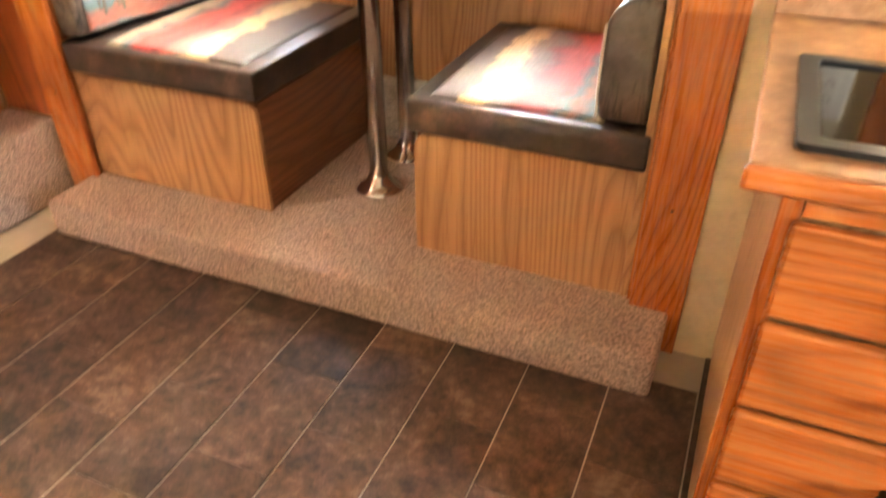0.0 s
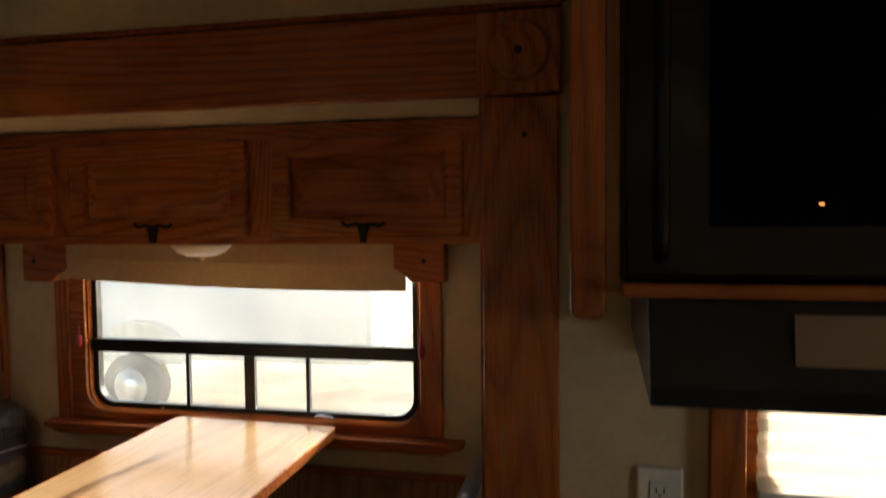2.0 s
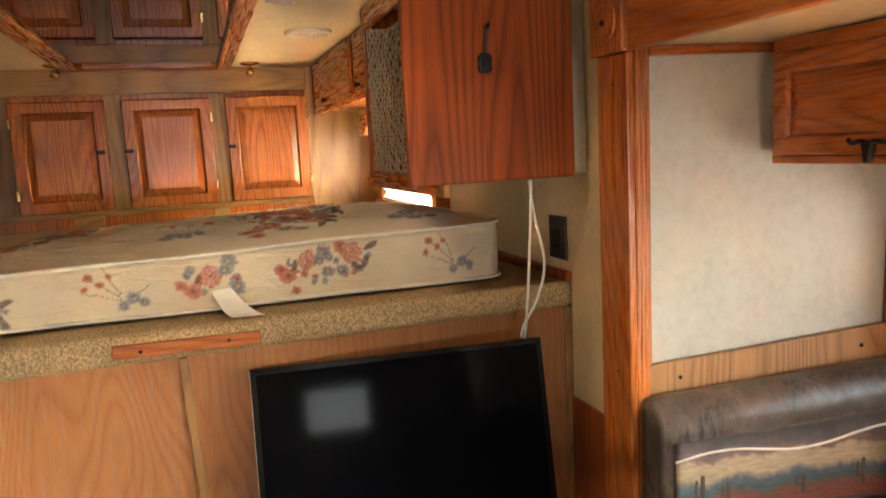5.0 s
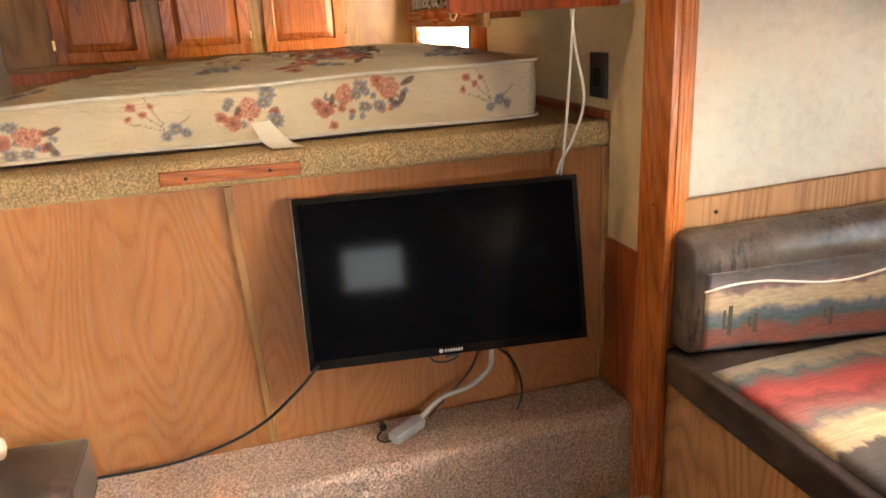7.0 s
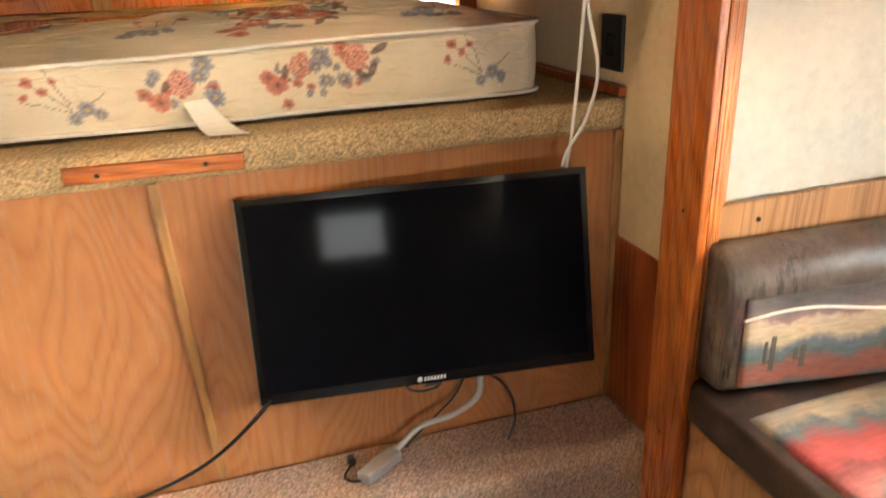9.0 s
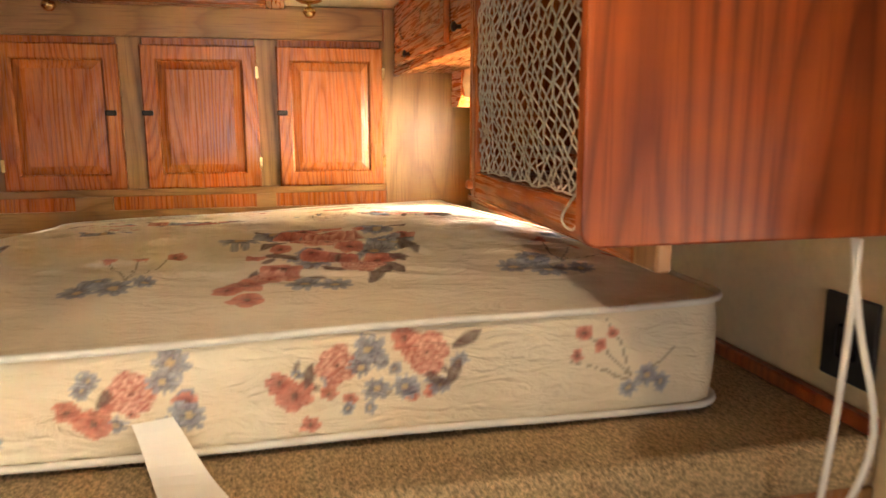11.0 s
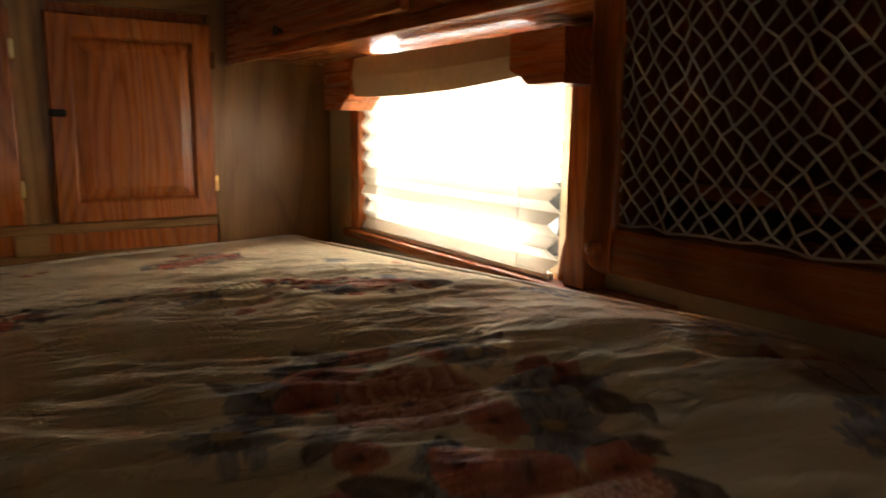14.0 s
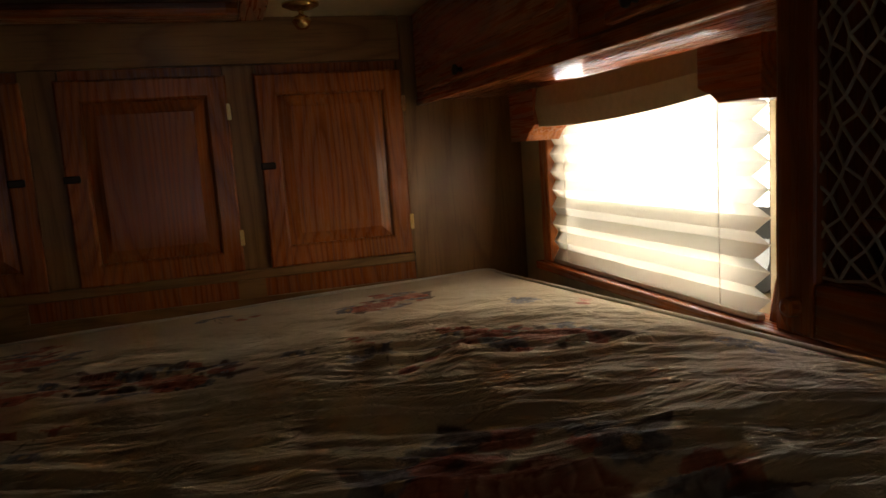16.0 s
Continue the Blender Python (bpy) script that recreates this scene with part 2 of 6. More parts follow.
def tile_mat():
    m, nt, b = nodes_of("slate_look_tile", 0.5)
    v = coords(nt, (1, 1, 1), 9)
    f = mix(nt, 0.45, noise_tex(nt, v, 9, 7, 0.72, 0.6), noise_tex(nt, v, 34, 5, 0.7))
    oi = nt.nodes.new("ShaderNodeObjectInfo")
    c = ramp(nt, f, [(0.38, (0.020, 0.010, 0.007)), (0.47, (0.062, 0.034, 0.023)), (0.55, (0.120, 0.068, 0.044)), (0.64, (0.21, 0.14, 0.095))])
    tone = ramp(nt, oi.outputs["Random"], [(0.0, (0.62, 0.58, 0.58)), (0.5, (0.9, 0.86, 0.84)), (1.0, (1.15, 1.05, 0.95))])
    nt.links.new(mix(nt, 1.0, c, tone, "MULTIPLY"), b.inputs["Base Color"])
    bump(nt, b, f, 0.3, 0.003)
    return m


TILE = tile_mat()


def glass_mat():
    m, nt, b = nodes_of("window_glass", 0.02)
    b.inputs["Transmission Weight"].default_value, b.inputs["IOR"].default_value = 1.0, 1.45
    b.inputs["Base Color"].default_value = (0.97, 0.98, 0.97, 1)
    dust = nt.nodes.new("ShaderNodeBsdfTranslucent")      # film of dust on the outside, which also washes the bright view towards white
    dust.inputs[0].default_value = (0.85, 0.85, 0.82, 1)
    film = nt.nodes.new("ShaderNodeMixShader")
    nt.links.new(ramp(nt, noise_tex(nt, coords(nt), 6, 5), [(0.3, (0.02,) * 3), (0.7, (0.07,) * 3)]), film.inputs[0])
    nt.links.new(b.outputs[0], film.inputs[1])
    nt.links.new(dust.outputs[0], film.inputs[2])
    nt.links.new(film.outputs[0], nt.nodes["Material Output"].inputs[0])
    return m


GLASS = glass_mat()


def shade_mat(name, through_light, open_weave=0.0):
    m, nt, b = nodes_of(name, 0.9)
    b.inputs["Base Color"].default_value = (0.80, 0.74, 0.62, 1)
    tr = nt.nodes.new("ShaderNodeBsdfTranslucent")
    tr.inputs[0].default_value = (0.90, 0.87, 0.80, 1)
    ms = nt.nodes.new("ShaderNodeMixShader")
    ms.inputs[0].default_value = through_light
    nt.links.new(b.outputs[0], ms.inputs[1])
    nt.links.new(tr.outputs[0], ms.inputs[2])
    tp = nt.nodes.new("ShaderNodeBsdfTransparent")
    tp.inputs[0].default_value = (1.0, 0.97, 0.90, 1)
    mo = nt.nodes.new("ShaderNodeMixShader")
    mo.inputs[0].default_value = open_weave
    nt.links.new(ms.outputs[0], mo.inputs[1])
    nt.links.new(tp.outputs[0], mo.inputs[2])
    nt.links.new(mo.outputs[0], nt.nodes["Material Output"].inputs[0])
    return m


SHADE = shade_mat("pleated_shade_cloth", 0.40, 0.18)
# kitchen copy of the shade cloth, its glow set apart to darken the counter
DIM_SHADE = shade_mat("dim_shade_cloth", 0.45)


def mirror_mat():
    m, nt, b = nodes_of("ceiling_mirror", 0.02, 1.0)
    b.inputs["Base Color"].default_value = (0.17, 0.15, 0.13, 1)
    return m


MIRROR = mirror_mat()


def glow_mat():
    m, nt, b = nodes_of("lit_lamp_glass", 0.4)
    b.inputs["Base Color"].default_value = (0.9, 0.8, 0.6, 1)
    b.inputs["Emission Color"].default_value = (1.0, 0.74, 0.42, 1)
    b.inputs["Emission Strength"].default_value = 4.0
    return m


GLOW = glow_mat()


# ---- building helpers ----
def link_mesh(name, bm, material, smooth=False):
    me = bpy.data.meshes.new(name)
    bm.to_mesh(me)
    bm.free()
    me.materials.append(material)
    if smooth:
        me.shade_smooth()
    return new(name, me)


def part(name, bm, material, parent, label="", smooth=False):
    ob = link_mesh(name, bm, material, smooth)
    ob.parent = parent
    if parent is not None:
        ob.matrix_parent_inverse = parent.matrix_basis.inverted()
    if label:
        ob["label"] = label
    return ob


def thing(name, label, category, at=(0, 0, 0), group="", kind=""):
    ob = new(name)
    ob.empty_display_size = 0.05
    ob.matrix_basis = Matrix.Translation(at)
    return tagged(ob, label, category, group, kind)


def solid(name, bm, material, label, category, group="", kind="", smooth=False):
    return tagged(link_mesh(name, bm, material, smooth), label, category, group, kind)


def box(x0, x1, y0, y1, z0, z1, bevel=0.0, seg=1, bm=None):
    b = bm or bmesh.new()
    vs = bmesh.ops.create_cube(b, size=1)["verts"]
    for v in vs:
        v.co = ((x0 + x1) / 2 + v.co.x * (x1 - x0), (y0 + y1) / 2 + v.co.y * (y1 - y0), (z0 + z1) / 2 + v.co.z * (z1 - z0))
    if bevel:
        es = list({e for v in vs for e in v.link_edges})
        bmesh.ops.bevel(b, geom=es, offset=bevel, segments=seg, profile=0.5, affect="EDGES")
    return b


def prism(pts, lo, hi, axis, bevel=0.0, bm=None):
    """A flat outline pts, in the two other axes, pushed from lo to hi along the axis."""
    b = bm or bmesh.new()
    def at(p, h):
        return {0: (h, p[0], p[1]), 1: (p[0], h, p[1]), 2: (p[0], p[1], h)}[axis]
    a = [b.verts.new(at(p, lo)) for p in pts]
    c = [b.verts.new(at(p, hi)) for p in pts]
    n = len(pts)
    fs = [b.faces.new(a), b.faces.new(c)] + [b.faces.new((a[i], a[(i + 1) % n], c[(i + 1) % n], c[i])) for i in range(n)]
    bmesh.ops.recalc_face_normals(b, faces=fs)
    if bevel:
        es = [e for f in fs[:2] for e in f.edges]
        bmesh.ops.bevel(b, geom=es, offset=bevel, segments=2, profile=0.5, affect="EDGES")
    return b


def rounded(u0, u1, v0, v1, radii, n=6):
    """Outline of a rectangle with a radius for each corner: bottom left, bottom right, top right, top left."""
    pts = []
    for (cu, cv, su, sv, a0), r in zip(((u0, v0, 1, 1, 180), (u1, v0, -1, 1, 270), (u1, v1, -1, -1, 0), (u0, v1, 1, -1, 90)), radii):
        if r <= 0:
            pts.append((cu, cv))
            continue
        for i in range(n + 1):
            a = radians(a0 + 90 * i / n)
            pts.append((cu + su * r + r * math.cos(a), cv + sv * r + r * math.sin(a)))
    return pts


def lathe(profile, centre, axis=2, seg=24, bm=None):
    """A turned shape: (radius, height) pairs about an axis through the centre."""
    b = bm or bmesh.new()
    rings = []
    for r, h in profile:
        ring = []
        for i in range(seg):
            a = 2 * math.pi * i / seg
            p = (r * math.cos(a), r * math.sin(a), h)
            p = {2: p, 1: (p[0], p[2], p[1]), 0: (p[2], p[0], p[1])}[axis]
            ring.append(b.verts.new([c + q for c, q in zip(centre, p)]))
        rings.append(ring)
    for r0, r1 in zip(rings, rings[1:]):
        for i in range(seg):
            b.faces.new((r0[i], r0[(i + 1) % seg], r1[(i + 1) % seg], r1[i]))
    b.faces.new(rings[0])
    b.faces.new(rings[-1])
    bmesh.ops.recalc_face_normals(b, faces=b.faces[:])
    return b


def tube(points, radius, seg=8, bm=None):
    """A round cable or bar along a smooth line of points."""
    b = bm or bmesh.new()
    ps = [Vector(p) for p in points]
    fine = []
    for i in range(len(ps) - 1):
        p0, p1, p2, p3 = ps[max(i - 1, 0)], ps[i], ps[i + 1], ps[min(i + 2, len(ps) - 1)]
        for k in range(6 if len(ps) > 2 else 1):
            t = k / 6
            fine.append(0.5 * ((2 * p1) + (p2 - p0) * t + (2 * p0 - 5 * p1 + 4 * p2 - p3) * t * t + (3 * p1 - p0 - 3 * p2 + p3) * t ** 3))
    fine.append(ps[-1])
    rings = []
    for i, p in enumerate(fine):
        d = (fine[min(i + 1, len(fine) - 1)] - fine[max(i - 1, 0)]).normalized()
        side = d.orthogonal() if i == 0 else (rings_side - d * rings_side.dot(d))
        rings_side = side.normalized()
        up = d.cross(rings_side)
        rings.append([b.verts.new(p + radius * (math.cos(2 * math.pi * k / seg) * rings_side + math.sin(2 * math.pi * k / seg) * up)) for k in range(seg)])
    for r0, r1 in zip(rings, rings[1:]):
        for k in range(seg):
            b.faces.new((r0[k], r0[(k + 1) % seg], r1[(k + 1) % seg], r1[k]))
    b.faces.new(rings[0])
    b.faces.new(rings[-1])
    bmesh.ops.recalc_face_normals(b, faces=b.faces[:])
    return b


def ring_plate(outer, inner, lo, hi, axis, bm=None):
    """A flat frame between two outlines with the same number of points."""
    b = bm or bmesh.new()
    def at(p, h):
        return (p[0], h, p[1]) if axis == 1 else (h, p[0], p[1])
    rows = [[b.verts.new(at(p, h)) for p in pts] for pts, h in ((outer, lo), (outer, hi), (inner, hi), (inner, lo))]
    n = len(outer)
    for k in range(4):
        for i in range(n):
            j = (i + 1) % n
            b.faces.new((rows[k][i], rows[k][j], rows[(k + 1) % 4][j], rows[(k + 1) % 4][i]))
    bmesh.ops.recalc_face_normals(b, faces=b.faces[:])
    return b


def wall_with_holes(axis, at0, at1, u0, u1, z0, z1, holes):
    """A wall between at0 and at1 on its axis (0 or 1), u0 to u1 along, with holes (u0, u1, z0, z1) right through it."""
    us = sorted({u0, u1, *(h[0] for h in holes), *(h[1] for h in holes)})
    b = bmesh.new()
    for a, c in zip(us, us[1:]):
        cuts = sorted((h[2], h[3]) for h in holes if h[0] < (a + c) / 2 < h[1])
        z = z0
        for lo, hi in cuts + [(z1, z1)]:
            if lo > z:
                if axis == 1:
                    box(a, c, at0, at1, z, lo, bm=b)
                else:
                    box(at0, at1, a, c, z, lo, bm=b)
            z = max(z, hi)
    return b


# ---- the shell ----
CEIL_Z, NORTH, SOUTH, NOSE, EAST, SLIDE_Y = 2.0, 1.49, -0.66, -4.57, 2.2, 2.22
SL1, SLZ = -0.075, 1.722                        # slide-out: its right inner face and its ceiling
STEP_Z, BED_X, BED_Z = 0.125, -2.275, 1.108

solid("floor", box(BED_X, EAST, SOUTH, 1.549, -0.05, -0.0036), FLOOR_MAT, "brown stone-look tiled vinyl floor with pale joints", "floor", kind="structure")
solid("wall_north", wall_with_holes(1, NORTH, NORTH + 0.06, -1.99, EAST + 0.06, -0.05, CEIL_Z, [(-1.9105, SL1, -0.05, SLZ), (0.37, 1.20, 1.03, 1.40)]),
      PAPER, "cream mottled wallpapered wall with window openings", "wall", kind="structure")
solid("wall_north_bed", wall_with_holes(1, 1.55, 1.62, NOSE - 0.06, -1.9905, -0.05, CEIL_Z, [(-4.215, -3.44, 1.27, 1.74)]),
      PAPER, "cream wallpapered wall of the sleeping nook", "wall", kind="structure")
# out of view; dark wood chosen to cut the light bounced onto the nose doors
solid("wall_south_bed", wall_with_holes(1, SOUTH - 0.06, SOUTH, NOSE - 0.06, -2.2755, -0.05, CEIL_Z, [(-4.15, -3.45, 1.3, 1.7)]),
      REDOAK_Z, "out-of-view wall of the sleeping nook, dark red-brown wood to bounce less light", "wall", kind="structure")
solid("wall_south", wall_with_holes(1, SOUTH - 0.06, SOUTH, -2.275, EAST + 0.06, -0.05, CEIL_Z, [(-1.75, -0.85, 1.07, 1.52)]),
      PAPER, "cream wallpapered wall with daylight openings", "wall", kind="structure")
solid("wall_east", wall_with_holes(0, EAST, EAST + 0.06, SOUTH, NORTH, -0.05, CEIL_Z, [(0.11, 0.65, 0.91, 1.29)]), PAPER, "cream wallpapered end wall", "wall", kind="structure")
solid("wall_nose", box(NOSE - 0.06, NOSE - 0.02, SOUTH, 1.549, 0.9, CEIL_Z), PAPER, "end wall of the sleeping nook", "wall", kind="structure")
solid("ceiling", box(NOSE - 0.06, EAST + 0.06, SOUTH - 0.06, 1.62, CEIL_Z, CEIL_Z + 0.05), CEIL, "cream vinyl ceiling", "ceiling", kind="structure")
# slide-out box
solid("wall_slide_back", wall_with_holes(1, SLIDE_Y, SLIDE_Y + 0.05, -1.97, SL1 + 0.05, -0.05, SLZ + 0.05, [(-1.475, -0.381, 0.885, 1.36)]),
      PAPER, "cream wallpapered back wall of the dinette slide-out", "wall", kind="structure")
solid("wall_slide_west", prism([(-1.97, 1.562), (-1.897, 1.562), (-1.787, SLIDE_Y), (-1.97, SLIDE_Y)], -0.05, SLZ + 0.05, 2), WHITE_WALL, "off-white side wall of the dinette slide-out", "wall", kind="structure")
solid("wall_slide_east", box(SL1, SL1 + 0.05, NORTH + 0.06, SLIDE_Y, -0.05, SLZ + 0.05), WHITE_WALL, "off-white side wall of the dinette slide-out", "wall", kind="structure")
solid("ceiling_slide", box(-1.97, SL1, NORTH + 0.061, SLIDE_Y, SLZ + 0.002, SLZ + 0.05), CEIL, "cream ceiling of the dinette slide-out", "ceiling", kind="structure")
solid("platform", box(-1.872, 0.022, 1.285, SLIDE_Y, 0.0, STEP_Z, 0.012, 3), CARPET, "tan carpeted step and floor of the dinette", "step", kind="structure")
solid("ledge", box(BED_X, -2.035, -0.05, 1.549, 0.0, 0.275, 0.018, 4), CARPET, "tan carpeted bench ledge under the bed panel", "ledge", kind="structure")
# bed deck with panelled front
solid("wall_bed_front", box(BED_X - 0.03, BED_X, SOUTH, 1.549, 0.0, 1.032), PANEL_Z, "varnished birch plywood panel below the bed", "wall panel", kind="structure")
solid("bed_deck", box(NOSE - 0.02, BED_X + 0.02, SOUTH, 1.549, 1.032, BED_Z, 0.020, 4), BED_CARPET, "straw-coloured carpeted bed deck", "bed deck", kind="structure")
# outdoors
solid("ground", box(-400, 400, -400, 400, -0.72, -0.7), GROUND, "dry pale ground outside", "ground", kind="structure")

# ---- trim of the slide-out opening and room ----
def trim(name, bm, material, label, category="trim", smooth=False):
    return solid(name, bm, material, label, category, kind="structure", smooth=smooth)


for x0, x1 in ((-0.077, 0.053), (-1.968, -1.841)):
    trim("post", box(x0, x1, 1.468, 1.488, 0.0, 1.705, 0.004, 2), OAK_Z, "orange varnished oak post beside the dinette opening")
    for sx, sz in ((0.008, 1.638), (0.010, 0.950), (-0.004, 0.412)):
        solid("screw", lathe([(0.004, 0), (0.003, -0.0015)], ((x0 + x1) / 2 + sx, 1.467, sz), 1, 10), BLACK_METAL, "small dark screw head in the oak post", "screw", group="post screws")
    # corner rosette block
    cx, cz = (x0 + x1) / 2, 1.776
    block = thing("rosette_block", "square oak corner block with a turned ring and screw", "trim block", (cx, 1.468, cz), group="corner blocks")
    part("block", box(x0 - 0.006, x1 + 0.006, 1.452, 1.488, 1.7055, 1.845, 0.006, 2), OAK_Z, block)
    part("ring", lathe([(0.052, 0.0), (0.052, -0.004), (0.044, -0.007), (0.036, -0.002), (0.030, -0.006), (0.012, -0.007), (0.001, -0.006)], (cx, 1.453, cz), 1, 32), OAK_Z, block, smooth=True)
    part("screw", lathe([(0.007, 0.0), (0.007, -0.004), (0.002, -0.005)], (cx, 1.447, cz), 1, 12), BLACK_METAL, block, "dark screw head")
trim("beam", box(-1.851, -0.071, 1.468, 1.488, 1.706, 1.849, 0.004, 2), OAK_X, "orange varnished oak fascia beam over the dinette")
trim("beam_cap", box(-1.99, 0.058, 1.462, 1.489, 1.8495, 1.860, 0.003, 1), REDOAK_Z, "dark thin moulding on the oak beam")
trim("jamb", prism([(-1.910, 1.4895), (-1.842, 1.4895), (-1.888, 1.5605), (-1.910, 1.5605)], 0.0, 1.721, 2), OAK_Z, "oak lining of the dinette opening")
trim("jamb", box(-0.085, -0.0745, 1.489, 1.552, 0.0, 1.721), OAK_Z, "oak lining of the dinette opening")
trim("batten", box(-2.0, -1.972, 1.474, 1.489, 1.861, 1.958), OAK_Z, "thin oak batten on the wallpaper")
trim("batten", box(0.035, 0.063, 1.474, 1.489, 1.861, 1.958), OAK_Z, "thin oak batten on the wallpaper")
crown = bmesh.new()
for k, (d, h) in enumerate(((0.034, 0.010), (0.028, 0.010), (0.021, 0.010), (0.013, 0.010))):
    box(-2.10, EAST, NORTH - d, NORTH - 0.001, CEIL_Z - 0.011 * (k + 1), CEIL_Z - 0.011 * k - 0.001, 0.003, 2, crown)
trim("crown_moulding", crown, OAK_X, "fluted oak crown moulding under the ceiling")
trim("slide_corner_trim", box(-1.787, -1.765, 2.198, 2.219, 0.13, SLZ - 0.002, 0.004), OAK_Z, "narrow oak trim in the corner of the slide-out")
trim("slide_ceiling_trim", prism([(-1.895, 1.556), (-1.875, 1.556), (-1.768, 2.20), (-1.788, 2.20)], SLZ - 0.022, SLZ - 0.001, 2), OAK_Y, "narrow oak trim under the slide-out ceiling")
trim("wainscot_back", box(-1.76, -0.09, 2.203, 2.2195, 0.14, 0.742), LAM_Z, "wood laminate wainscot behind the dinette table")
trim("wainscot_cap", box(-1.76, -0.09, 2.190, 2.2195, 0.743, 0.760, 0.004, 2), OAK_X, "oak cap on the wainscot")
trim("wainscot_post", box(-2.27, -1.990, 1.5405, 1.549, 0.276, 0.755), REDOAK_Z, "red-brown wood wainscot beside the ledge")
trim("carpet_riser", box(-1.165, -0.685, 2.12, 2.2025, STEP_Z, 0.33, 0.01, 2), GREY_CARPET, "grey carpeted riser behind the table legs", "riser")

# ---- dinette benches ----
LEFT_SEAT = southwest("desert_seat_left", 0, 1, -1.70, 0.50, [
    (0.0, (0.20, 0.23, 0.21)), (0.10, (0.42, 0.33, 0.22)), (0.17, (0.10, 0.14, 0.15)), (0.25, (0.36, 0.055, 0.045)), (0.34, (0.45, 0.07, 0.06)), (0.40, (0.22, 0.04, 0.04)),
    (0.47, (0.34, 0.10, 0.08)), (0.55, (0.19, 0.15, 0.14)), (0.61, (0.52, 0.39, 0.22)), (0.73, (0.48, 0.35, 0.20)), (0.76, (0.075, 0.05, 0.04)), (1.0, (0.05, 0.032, 0.025))])
RIGHT_SEAT = southwest("desert_seat_right", 0, 1, -0.20, -0.46, [
    (0.0, (0.50, 0.38, 0.22)), (0.07, (0.10, 0.16, 0.17)), (0.15, (0.30, 0.14, 0.09)), (0.21, (0.09, 0.12, 0.13)), (0.28, (0.42, 0.06, 0.055)), (0.38, (0.36, 0.05, 0.05)), (0.44, (0.20, 0.045, 0.05)),
    (0.52, (0.17, 0.12, 0.12)), (0.60, (0.20, 0.16, 0.15)), (0.65, (0.56, 0.42, 0.25)), (0.76, (0.50, 0.37, 0.21)), (0.79, (0.10, 0.075, 0.065))])
BACK_CLOTH = southwest("desert_backrest", 2, 1, 0.575, 0.25, [
    (0.0, (0.16, 0.07, 0.05)), (0.10, (0.09, 0.13, 0.14)), (0.18, (0.34, 0.11, 0.07)), (0.32, (0.26, 0.11, 0.08)), (0.38, (0.08, 0.15, 0.16)), (0.46, (0.13, 0.16, 0.20)),
    (0.53, (0.54, 0.43, 0.26)), (0.68, (0.50, 0.39, 0.26)), (0.72, (0.24, 0.15, 0.14)), (0.80, (0.13, 0.11, 0.11)), (0.92, (0.07, 0.06, 0.055))])


def soften(ob, width, seg=3):
    m = ob.modifiers.new("round", "BEVEL")
    m.width, m.segments, m.limit_method = width, seg, "ANGLE"
    ob.data.shade_smooth()
    return ob


def cushion(bounds, dome, material, name, parent, label="", n=14):
    """A stuffed cushion: a box with rounded edges whose top and sides swell a little."""
    x0, x1, y0, y1, z0, z1 = bounds
    b = box(x0, x1, y0, y1, z0, z1)
    bmesh.ops.subdivide_edges(b, edges=b.edges[:], cuts=n, use_grid_fill=True)
    for v in b.verts:
        fx = 1 - abs(2 * (v.co.x - x0) / (x1 - x0) - 1) ** 4
        fy = 1 - abs(2 * (v.co.y - y0) / (y1 - y0) - 1) ** 4
        fz = 1 - abs(2 * (v.co.z - z0) / (z1 - z0) - 1) ** 4
        w = noise.noise(v.co * 9.0) * 0.006
        if v.co.z > z1 - 1e-5:
            v.co.z += (dome + w) * fx * fy
        if v.co.y < y0 + 1e-5:
            v.co.y -= (0.008 + w) * fx * fz
        if v.co.x < x0 + 1e-5 or v.co.x > x1 - 1e-5:
            v.co.x += math.copysign(0.006 + w, v.co.x - (x0 + x1) / 2) * fy * fz
    ob = part(name, b, material, parent, label)
    return soften(ob, min(x1 - x0, z1 - z0) * 0.16)


def cloth_panel(u0, u1, y0, y1, surface, material, parent, name, label, axis, nu=40, ny=40):
    """A sewn-on cloth panel a few millimetres over a cushion. surface(u, y) gives the third coordinate."""
    b = bmesh.new()
    grid = []
    for i in range(nu + 1):
        row = []
        for j in range(ny + 1):
            u, y = u0 + (u1 - u0) * i / nu, y0 + (y1 - y0) * j / ny
            edge = min(i, nu - i, j, ny - j)
            w = surface(u, y) + (0.0 if edge else -0.006 if axis == 2 else 0.0)
            row.append(b.verts.new((u, y, w) if axis == 2 else (w, y, u)))
        grid.append(row)
    for i in range(nu):
        for j in range(ny):
            b.faces.new((grid[i][j], grid[i + 1][j], grid[i + 1][j + 1], grid[i][j + 1]))
    bmesh.ops.recalc_face_normals(b, faces=b.faces[:])
    r = bmesh.ops.extrude_face_region(b, geom=b.faces[:])
    for v in [g for g in r["geom"] if isinstance(g, bmesh.types.BMVert)]:
        if axis == 2:
            v.co.z += 0.003
        else:
            v.co.x += 0.003 if material is not None and u0 < 5 and surface(u0, y0) < -1 else -0.003
    bmesh.ops.recalc_face_normals(b, faces=b.faces[:])
    ob = part(name, b, material, parent, label, True)
    return ob


def dome_z(x0, x1, y0, y1, z, dome):
    def f(x, y):
        fx = 1 - abs(2 * (x - x0) / (x1 - x0) - 1) ** 4
        fy = 1 - abs(2 * (y - y0) / (y1 - y0) - 1) ** 4
        return z + dome * max(fx, 0) * max(fy, 0) + 0.004
    return f


